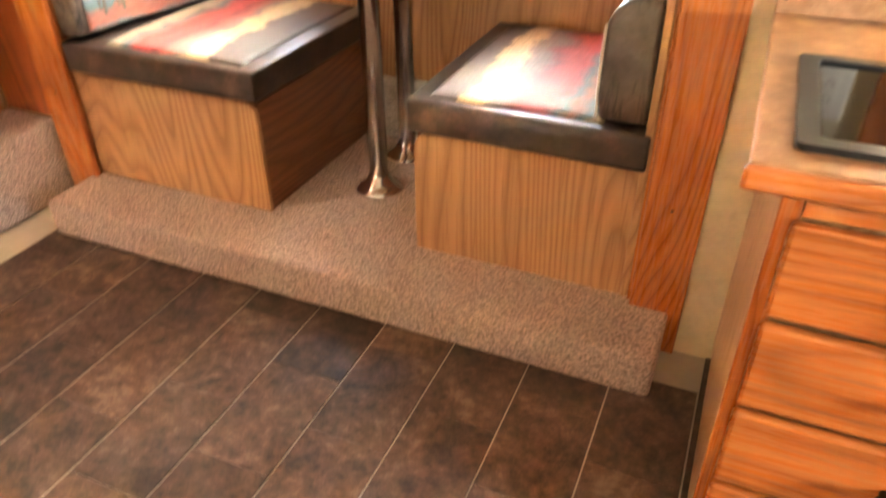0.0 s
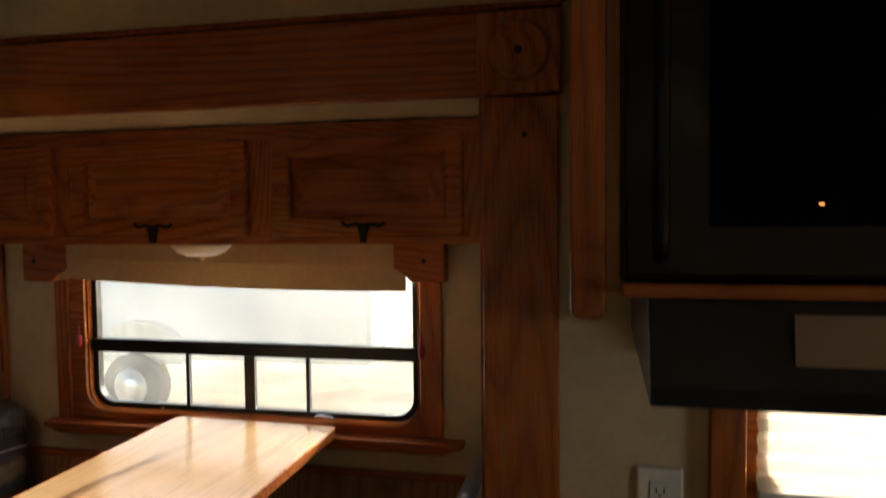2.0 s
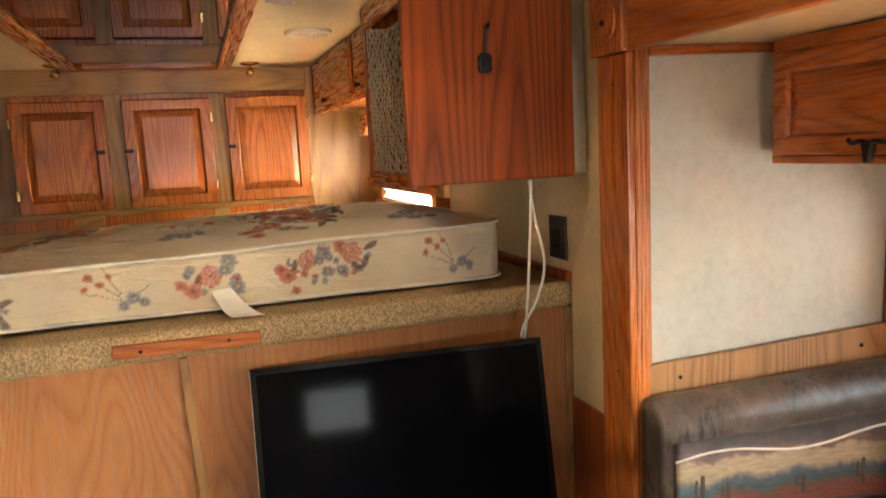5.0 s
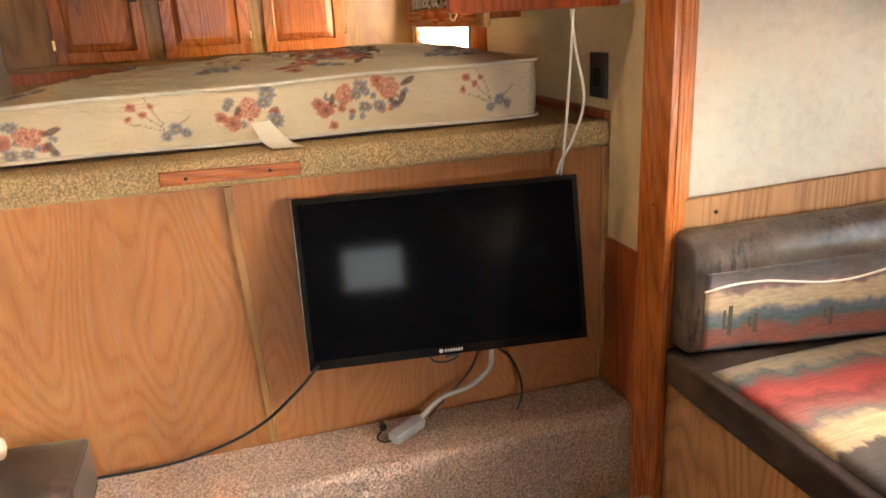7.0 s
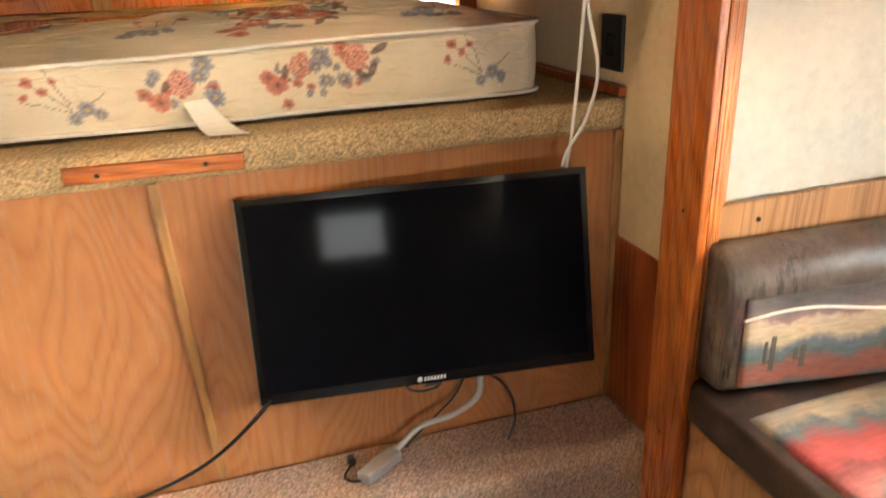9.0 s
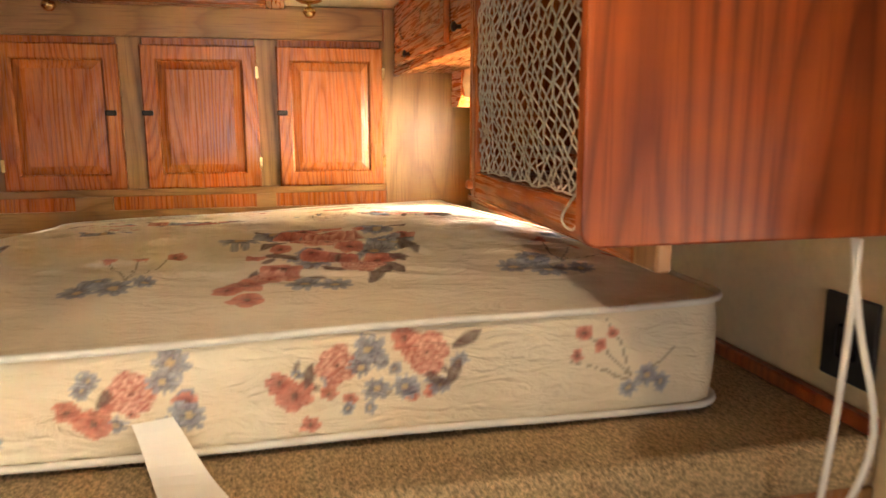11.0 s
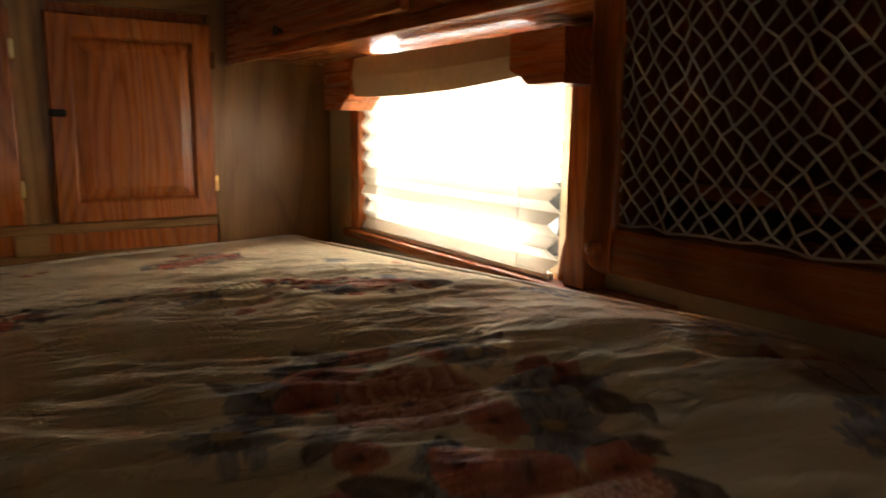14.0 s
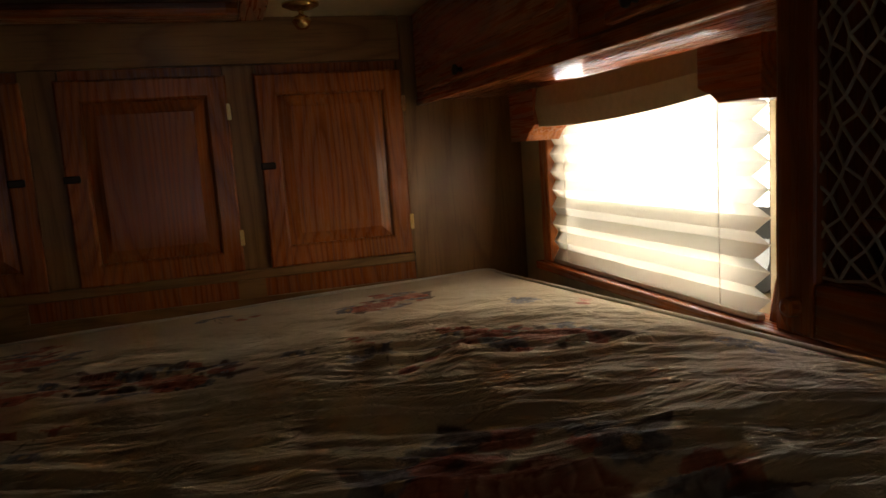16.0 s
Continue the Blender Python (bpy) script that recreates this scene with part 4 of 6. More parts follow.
part("front_edge", box(0.086, 2.15, 0.795, 0.8118, 0.836, 0.8675, 0.006, 3), OAK_X, wt, "rounded oak front edge")
part("backsplash", prism(rounded(0.092, 2.15, 0.8685, 0.911, (0, 0, 0, 0.012)), NORTH - 0.020, NORTH - 0.001, 1, 0.002), COUNTER, wt, "low laminate backsplash")
part("screw", lathe([(0.004, 0), (0.003, -0.002)], (0.108, NORTH - 0.0202, 0.897), 1, 8), BLACK_METAL, wt)
ck = thing("cooktop", "black cooktop with a glossy black glass lid set in the worktop", "cooktop", (0.45, 1.0, 0.89))
part("surround", ring_plate([(p[0], p[1]) for p in rounded(0.138, 0.72, 0.862, 1.215, (0.012,) * 4)], [(p[0], p[1]) for p in rounded(0.165, 0.693, 0.890, 1.188, (0.008,) * 4)], 0, 1, 1), BLACK_PLASTIC, ck)
for v in ck.children[0].data.vertices:
    v.co = Vector((v.co.x, v.co.z, 0.8685 + 0.010 * v.co.y))
part("glass_lid", box(0.166, 0.692, 0.891, 1.187, 0.8685, 0.874, 0.002, 2), BLACK_GLOSS, ck, "glossy black glass lid")

mw = thing("microwave", "black built-in microwave oven with glass door", "microwave", (0.5, 1.27, 1.425))
part("body", box(0.142, 0.80, 1.085, NORTH - 0.001, 1.428, 1.83, 0.004, 2), BLACK_PLASTIC, mw)
part("door", box(0.147, 0.60, 1.066, 1.0845, 1.434, 1.824, 0.004, 2), BLACK_GLOSS, mw, "glossy black glass door")
part("door_window", box(0.235, 0.55, 1.0645, 1.0658, 1.49, 1.77, 0.0005), BLACK_SCREEN, mw)
part("handle", tube([(0.185, 1.064, 1.455), (0.185, 1.035, 1.475), (0.185, 1.035, 1.60), (0.185, 1.035, 1.78), (0.185, 1.064, 1.80)], 0.007), BLACK_GLOSS, mw)
part("control_panel", box(0.603, 0.795, 1.066, 1.0845, 1.434, 1.824, 0.003), BLACK_GLOSS, mw)
led = bpy.data.materials.new("orange_led")
led.use_nodes = True
led.node_tree.nodes["Principled BSDF"].inputs["Emission Color"].default_value = (1.0, 0.35, 0.08, 1)
led.node_tree.nodes["Principled BSDF"].inputs["Emission Strength"].default_value = 0.6
part("indicator", box(0.344, 0.349, 1.0625, 1.0643, 1.512, 1.5145), led, mw, "tiny orange glowing indicator")
trim("shelf_edge", box(0.142, 1.3, 1.058, 1.10, 1.412, 1.4275, 0.004, 2), OAK_X, "thin oak shelf edge under the microwave")
hd = thing("range_hood", "black range hood with a paper label below the microwave", "range hood", (0.5, 1.2, 1.28))
part("canopy", prism([(1.07, 1.411), (1.489, 1.411), (1.489, 1.312), (1.04, 1.297), (1.035, 1.32)], 0.172, 0.80, 0, 0.003), BLACK_PLASTIC, hd)
part("paper_label", prism([(1.0485, 1.398), (1.0472, 1.398), (1.0410, 1.345), (1.0423, 1.345)], 0.318, 0.405, 0), plain("kraft_label", (0.30, 0.19, 0.11), 0.7), hd, "brown paper label")
kd = thing("kitchen_wall_cabinet", "oak kitchen wall cabinet around the microwave", "cabinet", (0.7, 1.28, 1.83))
part("body", box(0.128, 2.15, 1.10, NORTH - 0.001, 1.832, 1.999), OAK_X, kd)
part("end_panel", prism([(1.085, 1.415), (1.489, 1.415), (1.489, 1.999), (1.085, 1.999)], 0.127, 0.1415, 0), LAM_Z, kd)
part("end_stile", prism(rounded(0.086, 0.1265, 1.385, 1.999, (0.012, 0.012, 0, 0)), 1.075, 1.100, 1, 0.004), OAK_Z, kd, "rounded oak end stile")

# ---- television and what hangs round it ----
TVC = Vector((-2.148, 0.995, 0.7615))
tu, tv = Vector((0.098, 0.762, 0.006)).normalized(), Vector((-0.0925, 0.003, 0.449))
tv = (tv - tu * tv.dot(tu)).normalized()
tn = tu.cross(tv)
TVM = Matrix((( tu.x, tn.x, tv.x, TVC.x), (tu.y, tn.y, tv.y, TVC.y), (tu.z, tn.z, tv.z, TVC.z), (0, 0, 0, 1)))   # local x across, y outward, z up
tvo = thing("television", "black flat television hanging tilted on the bed panel", "television", TVC)


def tv_part(name, b, mat, label="", smooth=False):
    b.transform(TVM)
    return part(name, b, mat, tvo, label, smooth)


W2, H2 = 0.385, 0.2285
tv_part("bezel", ring_plate(rounded(-W2, W2, -H2, H2, (0.004,) * 4), rounded(-W2 + 0.014, W2 - 0.014, -H2 + 0.024, H2 - 0.014, (0.001,) * 4), -0.012, 0.004, 1), BLACK_GLOSS, "glossy black bezel")
tv_part("screen", box(-W2 + 0.0142, W2 - 0.0142, -0.010, 0.0, -H2 + 0.0242, H2 - 0.0142), BLACK_SCREEN, "dark switched-off screen")
tv_part("back_cover", box(-0.30, 0.30, -0.040, -0.0125, -0.18, 0.13, 0.01, 2), BLACK_PLASTIC)
tv_part("side_strip", box(-W2 - 0.0018, -W2 - 0.0002, -0.011, 0.003, -H2, H2), CHROME, "bright chipped edge strip")
lg = lathe([(0.006, 0.0), (0.005, 0.001)], (-0.030, 0.0042, -H2 + 0.012), 1, 12)
for k in range(7):
    box(-0.020 + 0.0075 * k, -0.0155 + 0.0075 * k, 0.0042, 0.0052, -H2 + 0.008, -H2 + 0.016, bm=lg)
tv_part("badge", lg, WHITE_PLASTIC, "small pale maker's mark")
tv_part("wall_arm", box(-0.05, 0.05, -0.10, -0.041, -0.06, 0.06, 0.004), BLACK_METAL)
tv_part("sensor", box(-0.02, 0.02, -0.006, 0.003, -H2 - 0.008, -H2 - 0.0005, 0.001), BLACK_PLASTIC)


def cable(name, pts, r, mat, label):
    return solid(name, tube(pts, r), mat, label, "cable", smooth=True)


GREY_CABLE = plain("grey_cable", (0.42, 0.42, 0.43), 0.35, bumps=0)
WHITE_CABLE = plain("white_cable", (0.75, 0.72, 0.66), 0.45, bumps=0)
cable("power_cable", [(-2.14, 0.63, 0.55), (-2.16, 0.56, 0.47), (-2.20, 0.47, 0.38), (-2.23, 0.35, 0.315), (-2.24, 0.20, 0.285), (-2.25, 0.02, 0.281)], 0.0045, BLACK_PLASTIC, "black power cable drooping from the television to the ledge")
cable("ribbon_cable", [(-2.09, 1.10, 0.535), (-2.11, 1.10, 0.47), (-2.17, 1.06, 0.39), (-2.21, 0.98, 0.345), (-2.20, 0.92, 0.305), (-2.19, 0.895, 0.292)], 0.0075, GREY_CABLE, "grey flat cable hanging from the television")
cable("thin_cable", [(-2.10, 1.12, 0.535), (-2.13, 1.17, 0.48), (-2.16, 1.21, 0.40), (-2.17, 1.22, 0.33), (-2.165, 1.20, 0.281)], 0.0038, BLACK_PLASTIC, "thin black cable hanging down to the carpet ledge")
cable("thin_cable", [(-2.11, 1.07, 0.535), (-2.18, 1.06, 0.43), (-2.23, 1.0, 0.33), (-2.22, 0.94, 0.283)], 0.003, BLACK_PLASTIC, "thin black cable behind the grey one")
cable("cable_loop", [(-2.11, 0.93, 0.535), (-2.12, 0.945, 0.515), (-2.12, 0.975, 0.507), (-2.11, 1.005, 0.52), (-2.11, 1.01, 0.54)], 0.003, BLACK_PLASTIC, "short black cable loop under the television")
cable("white_cord", [(-2.14, 1.368, 1.417), (-2.135, 1.362, 1.34), (-2.13, 1.35, 1.20), (-2.14, 1.343, 1.06), (-2.165, 1.345, 0.985)], 0.004, WHITE_CABLE, "white cord hanging from the cabinet to the television")
cable("white_cord", [(-2.145, 1.365, 1.417), (-2.13, 1.37, 1.32), (-2.11, 1.385, 1.20), (-2.12, 1.365, 1.10), (-2.15, 1.34, 1.03), (-2.165, 1.335, 0.99)], 0.004, WHITE_CABLE, "white cord looping beside its twin")
ad = thing("power_adapter", "grey plastic adapter with plug lying on the carpeted ledge", "power adapter", (-2.17, 0.87, 0.276))
ab = box(-0.06, 0.06, -0.02, 0.02, 0.0, 0.03, 0.005, 2)
ab.transform(Matrix.Translation((-2.165, 0.862, 0.2765)) @ Euler((0, 0, radians(125))).to_matrix().to_4x4())
part("case", ab, plain("grey_plastic", (0.30, 0.30, 0.31), 0.4), ad)
part("plug", lathe([(0.010, 0.0), (0.012, 0.02), (0.006, 0.03)], (-2.225, 0.80, 0.288), 0, 12), BLACK_PLASTIC, ad)
part("lead", tube([(-2.20, 0.80, 0.288), (-2.17, 0.775, 0.281), (-2.145, 0.79, 0.279), (-2.135, 0.825, 0.285)], 0.003), BLACK_PLASTIC, ad)
po = thing("wall_plate", "black plastic socket plate on the wall above the bed deck", "outlet", (-2.29, 1.549, 1.22))
part("plate", box(-2.383, -2.280, 1.541, 1.5495, 1.164, 1.294, 0.003, 1), BLACK_PLASTIC, po)
part("socket", box(-2.350, -2.313, 1.538, 1.5408, 1.20, 1.25, 0.003, 1), BLACK_GLOSS, po)

# battens on the bed panel
seam = box(BED_X + 0.0003, BED_X + 0.010, 0.482, 0.504, 0.276, 1.0315, 0.003, 2)
for v in seam.verts:
    v.co.y -= 0.04 * (v.co.z - 0.276)
trim("panel_batten", seam, HONEY_Z, "narrow seam batten on the bed panel")
trim("panel_batten", box(BED_X + 0.0003, BED_X + 0.012, 1.526, 1.5485, 0.276, 1.0315, 0.003, 2), HONEY_Z, "narrow end batten on the bed panel")
sl = thing("wood_strip", "short orange wooden strip screwed to the carpeted bed edge", "wood strip", (-2.25, 0.48, 1.065))
slb = box(0, 0.010, -0.172, 0.172, -0.017, 0.017, 0.002, 1)
slb.transform(Matrix.Translation((-2.2545, 0.480, 1.067)) @ Euler((radians(-1.0), 0, 0)).to_matrix().to_4x4())
part("strip", slb, OAK_Y, sl)
for sy in (0.37, 0.575):
    part("screw", lathe([(0.005, 0), (0.004, 0.002)], (-2.2445, sy, 1.066), 0, 10), BLACK_METAL, sl)
trim("deck_edge_trim", box(-2.90, -2.262, 1.528, 1.549, BED_Z + 0.0015, BED_Z + 0.026, 0.003), REDOAK_Z, "thin wood edge between bed deck and wall")

# ---- sofa end ----
sf = thing("sofa", "worn brown leather sofa end with padded arm", "sofa", (-1.5, -0.3, 0.0))
cushion((-2.225, -1.99, -0.62, 0.030, 0.276, 0.425), 0.03, LEATHER, "arm", sf, "padded worn leather arm")
part("base", box(-1.975, -0.6, -0.62, 0.02, 0.03, 0.22, 0.01, 2), LEATHER, sf)
cushion((-1.97, -0.6, -0.62, 0.06, 0.221, 0.36), 0.02, LEATHER, "seat_cushion", sf)
cushion((-1.97, -0.6, -0.65, -0.50, 0.361, 0.78), 0.01, LEATHER, "back_cushion", sf)
for fx in (-1.93, -0.65):
    part("foot", box(fx - 0.03, fx + 0.03, -0.5, -0.1, 0.0, 0.0295), BLACK_PLASTIC, sf)
pil = thing("ruffled_pillow", "small white pillow with a pink and cream scalloped ruffle", "pillow", (-2.09, -0.23, 0.43))
PM = Matrix.Translation((-2.09, -0.245, 0.505)) @ Euler((radians(10), radians(-68), 0)).to_matrix().to_4x4()
pb = bmesh.new()
rows = []
for r in [0.0, 0.25, 0.5, 0.75, 1.0]:
    rows.append([pb.verts.new((0.075 * r * math.cos(a), 0.075 * r * math.sin(a), 0.035 * math.sqrt(max(0, 1 - r * r)))) for a in [2 * math.pi * k / 36 for k in range(36)]] if r else [pb.verts.new((0, 0, 0.035))])
for k in range(36):
    pb.faces.new((rows[0][0], rows[1][k], rows[1][(k + 1) % 36]))
for r0, r1 in zip(rows[1:], rows[2:]):
    for k in range(36):
        pb.faces.new((r0[k], r1[k], r1[(k + 1) % 36], r0[(k + 1) % 36]))
pb.faces.new(list(reversed(rows[-1])))
pb.transform(PM)
part("pad", pb, plain("white_satin", (0.80, 0.77, 0.72), 0.35), pil, "white satin pad", True)
rf = bmesh.new()
r0, r1, r2, r3 = [], [], [], []
for k in range(72):
    a = 2 * math.pi * k / 72
    out = 0.112 + 0.018 * abs(math.sin(a * 4.5))
    z = 0.012 * math.sin(a * 9)
    r0.append(rf.verts.new((0.073 * math.cos(a), 0.073 * math.sin(a), 0.0)))
    r1.append(rf.verts.new((out * math.cos(a), out * math.sin(a), z)))
    r2.append(rf.verts.new((out * math.cos(a), out * math.sin(a), z - 0.003)))
    r3.append(rf.verts.new((0.073 * math.cos(a), 0.073 * math.sin(a), -0.003)))
for a, b in ((r0, r1), (r1, r2), (r2, r3), (r3, r0)):
    for k in range(72):
        rf.faces.new((a[k], b[k], b[(k + 1) % 72], a[(k + 1) % 72]))
bmesh.ops.recalc_face_normals(rf, faces=rf.faces[:])
rf.transform(PM)
part("ruffle", rf, plain("pink_ruffle", (0.60, 0.42, 0.34), 0.6, vary=0.35, scale=25), pil, "pink and cream scalloped ruffle", True)

# ---- cabinet with the net ----
nc = thing("net_cabinet", "open oak wall cabinet closed by a white knotted net", "cabinet", (-2.55, 1.33, 1.39))
NF = 1.128                                         # face of the net cabinet
part("side_panel", prism(rounded(1.034, 1.496, 1.420, 1.998, (0.018, 0.012, 0, 0)), -2.150, -2.130, 0, 0.003), REDOAK_Z, nc, "red-stained oak end panel with bold grain")
part("filler_strip", box(-2.170, -2.160, 1.4965, 1.5485, 1.426, 1.998, 0.001), WHITE_WALL, nc, "cream filler strip")
part("back", box(-2.93, -2.1705, 1.530, 1.5485, 1.427, 1.998), REDOAK_Z, nc)
part("bottom", box(-2.93, -2.1505, NF + 0.02, 1.4815, 1.426, 1.440), OAK_X, nc)
part("shelf", box(-2.93, -2.1505, NF + 0.08, 1.4815, 1.475, 1.492), OAK_X, nc)
part("far_side", box(-2.950, -2.9305, NF + 0.02, 1.5485, 1.40, 1.998), OAK_Z, nc)
part("far_stile", prism(rounded(-2.952, -2.905, 1.386, 1.998, (0.03, 0, 0, 0)), NF, NF + 0.0195, 1, 0.004), OAK_Z, nc, "oak stile with rounded foot")
part("near_stile", box(-2.205, -2.1505, NF, NF + 0.0195, 1.386, 1.998, 0.003), LAM_Z, nc, "pale wooden stile")
part("bottom_rail", box(-2.9045, -2.2055, NF, NF + 0.0195, 1.386, 1.440, 0.004, 2), OAK_X, nc)
part("top_rail", box(-2.9045, -2.2055, NF, NF + 0.0195, 1.93, 1.998, 0.003), OAK_X, nc)
ROPE = plain("white_rope", (0.66, 0.60, 0.50), 0.8, scale=60)
nb = bmesh.new()
rng = random.Random(4)
NX, NZ, DX = 28, 30, 0.0262
knots = {}
for j in range(NZ + 1):
    for i in range(NX + 1):
        f = j / NZ
        x = -2.912 + (i + 0.5 * (j % 2)) * DX + rng.uniform(-0.0025, 0.0025)
        z = 1.93 - 0.485 * (f ** 0.94) + rng.uniform(-0.0035, 0.0035) - 0.05 * (1 - f) * math.sin(math.pi * i / NX)
        y = NF + 0.010 - 0.026 * math.sin(math.pi * min(1, f * 1.1)) * math.sin(math.pi * (i + 0.3) / (NX + 0.6)) ** 0.6 + rng.uniform(-0.004, 0.004)
        knots[i, j] = Vector((min(x, -2.175), y, z))
for j in range(NZ):
    for i in range(NX + 1):
        for di in ((0, 1) if j % 2 else (-1, 0)):
            if (i + di, j + 1) in knots:
                a, c = knots[i, j], knots[i + di, j + 1]
                tube([a, c], 0.0016, 4, nb)
for i in range(NX):
    tube([knots[i, NZ], knots[i + 1, NZ]], 0.0018, 4, nb)
    tube([knots[i, 0], knots[i + 1, 0]], 0.0018, 4, nb)
tube([(-2.36, NF - 0.004, 1.452), (-2.39, NF - 0.012, 1.415), (-2.345, NF - 0.014, 1.405), (-2.31, NF - 0.006, 1.44), (-2.22, NF - 0.004, 1.447)], 0.0019, 5, nb)
part("net", nb, ROPE, nc, "white knotted cord net with diamond mesh")
part("peg", lathe([(0.010, 0.0), (0.009, -0.010), (0.003, -0.014)], (-2.928, NF, 1.414), 1, 14), OAK_Z, nc)
hk = thing("hook_with_strap", "black hook with leather strap and fob on the oak panel", "hook", (-2.13, 1.25, 1.75))
part("hook", tube([(-2.1298, 1.252, 1.805), (-2.115, 1.252, 1.802), (-2.108, 1.252, 1.812)], 0.004), BLACK_METAL, hk)
part("strap", tube([(-2.118, 1.252, 1.806), (-2.124, 1.250, 1.775), (-2.124, 1.244, 1.735)], 0.005), LEATHER, hk)
part("fob", prism(rounded(1.226, 1.262, 1.690, 1.742, (0.014,) * 4), -2.1295, -2.116, 0, 0.004), BLACK_PLASTIC, hk, "rounded black fob")

# ---- cupboards across the nose ----
FACE = Matrix(((0, -1, 0, 0), (1, 0, 0, 0), (0, 0, 1, 0), (0, 0, 0, 1)))      # local -y becomes world +x, local x becomes world y
NX0 = -4.570
ns = thing("nose_cupboard", "built-in oak cupboard with three raised-panel doors behind the bed", "cupboard", (NX0, 0.45, BED_Z))
part("body", box(NX0 - 0.019, NX0 - 0.0005, -0.56, 1.549, BED_Z, CEIL_Z - 0.001), OAK_Z, ns)
part("top_rail", box(NX0, NX0 + 0.018, -0.56, 1.16, 1.868, CEIL_Z - 0.001, 0.002), HONEY_Y, ns)
part("lower_rail", box(NX0, NX0 + 0.020, -0.56, 1.165, 1.245, 1.2735, 0.003), HONEY_Y, ns)
part("bottom_rail", box(NX0, NX0 + 0.012, -0.56, 1.16, BED_Z, 1.188, 0.002), HONEY_Y, ns)
for y0, y1 in ((-0.56, -0.315), (0.116, 0.211), (0.637, 0.730), (1.148, 1.168)):
    part("stile", box(NX0, NX0 + 0.0175, y0, y1, 1.274, 1.8675, 0.002), HONEY_Z, ns)
for y0, y1 in ((-0.08, 0.06), (0.62, 0.70)):
    part("foot_block", box(NX0, NX0 + 0.016, y0, y1, 1.1885, 1.2445), HONEY_Y, ns)
part("end_panel", box(NX0, NX0 + 0.010, 1.1685, 1.5485, BED_Z, CEIL_Z - 0.001), HONEY_Z, ns, "honey-coloured oak veneer end panel")
for y0, y1, left in ((-0.318, 0.124, False), (0.203, 0.645, True), (0.722, 1.156, True)):
    m = Matrix.Translation((NX0 + 0.0205, y0, 1.275)) @ FACE
    d = raised_door(m, y1 - y0, 0.563, OAK_Z, OAK_Z, ns, rail=0.062)
    ky = y0 + 0.028 if left else y1 - 0.028
    kb = box(NX0 + 0.040, NX0 + 0.052, ky - 0.030, ky + 0.012, 1.565, 1.585, 0.003, 1)
    lathe([(0.010, 0), (0.008, 0.012)], (NX0 + 0.0398, ky, 1.575), 0, 12, kb)
    part("catch", kb, BLACK_METAL, d, "dark little turn catch")
    hy = y1 if left else y0
    for hz in (1.374, 1.735):
        part("hinge", box(NX0 + 0.0396, NX0 + 0.043, hy - 0.006, hy + 0.008, hz - 0.024, hz + 0.024, 0.001), BRASS, d, "small brass hinge")

# ---- cupboards along the wall over the bed ----
SF = 1.205
so = thing("bed_overhead_cupboard", "oak overhead cupboard with flat-framed doors above the bed window", "cupboard", (-3.7, 1.35, 1.735))
part("body", box(-4.5515, -2.953, SF + 0.02, 1.5485, 1.742, CEIL_Z - 0.001), OAK_X, so)
part("bottom_rail", box(-4.5515, -2.953, SF, SF + 0.0195, 1.726, 1.752, 0.003, 2), OAK_X, so)
part("face", box(-4.5515, -2.953, SF + 0.004, SF + 0.0195, 1.7525, CEIL_Z - 0.001), OAK_X, so)
for x0, x1 in ((-4.42, -3.486), (-3.377, -2.985)):
    db = box(x0, x1, SF - 0.016, SF + 0.0035, 1.756, 1.99, 0.006, 2)
    d = part("door", db, OAK_X, so, "oak door with rounded edge")
    part("panel", box(x0 + 0.05, x1 - 0.05, SF - 0.019, SF - 0.0162, 1.815, 1.96, 0.002), OAK_X, d)
    part("knob", lathe([(0.006, 0.0), (0.005, -0.010), (0.013, -0.016), (0.012, -0.022), (0.003, -0.025)], ((x0 + x1) / 2 - 0.10, SF - 0.0165, 1.776), 1, 14), BLACK_METAL, d, "dark round knob", True)

# ---- bed window ----
w3 = tagged(new("window_3"), "bedside window with oak casing, cloth valance and closed pleated shade", "window", kind="structure")
BW = 1.5495
part("casing", box(-4.285, -4.232, 1.484, BW, 1.2465, 1.735, 0.003), OAK_Z, w3)
part("casing", box(-3.355, -3.300, 1.484, BW, 1.2465, 1.735, 0.003), OAK_Z, w3)
part("head", box(-4.2315, -3.3555, 1.51, BW, 1.70, 1.735), OAK_X, w3)
part("window_sill", box(-4.30, -3.125, 1.465, BW, 1.222, 1.246, 0.004, 2), OAK_X, w3)
outer3, inner3 = rounded(-4.213, -3.442, 1.272, 1.738, (0.06,) * 4), rounded(-4.190, -3.465, 1.298, 1.712, (0.05,) * 4)
part("window_frame", ring_plate(outer3, inner3, BW + 0.02, BW + 0.055, 1), BLACK_PLASTIC, w3, "black metal window frame")
part("bar", box(-4.195, -3.46, BW + 0.022, BW + 0.05, 1.380, 1.440), BLACK_PLASTIC, w3)
g = part("pane", box(-4.205, -3.45, BW + 0.051, BW + 0.054, 1.28, 1.73), GLASS, w3)
g.visible_shadow = False
corbel(-4.245, -4.085, 1.385, 1.4835, 1.7255, 1.594, True, OAK_X, w3)
corbel(-3.420, -3.270, 1.385, 1.4835, 1.7255, 1.630, False, OAK_X, w3)
vb = bmesh.new()
rows = []
for i in range(25):
    x = -4.12 + 0.735 * i / 24
    f = 2 * i / 24 - 1
    zb = 1.640 - 0.014 * (1 - f * f) + 0.010 * f
    rows.append([vb.verts.new(p) for p in ((x, 1.398, 1.7255), (x, 1.390, (1.7255 + zb) / 2), (x, 1.400, zb), (x, 1.409, zb + 0.002), (x, 1.409, 1.7255))])
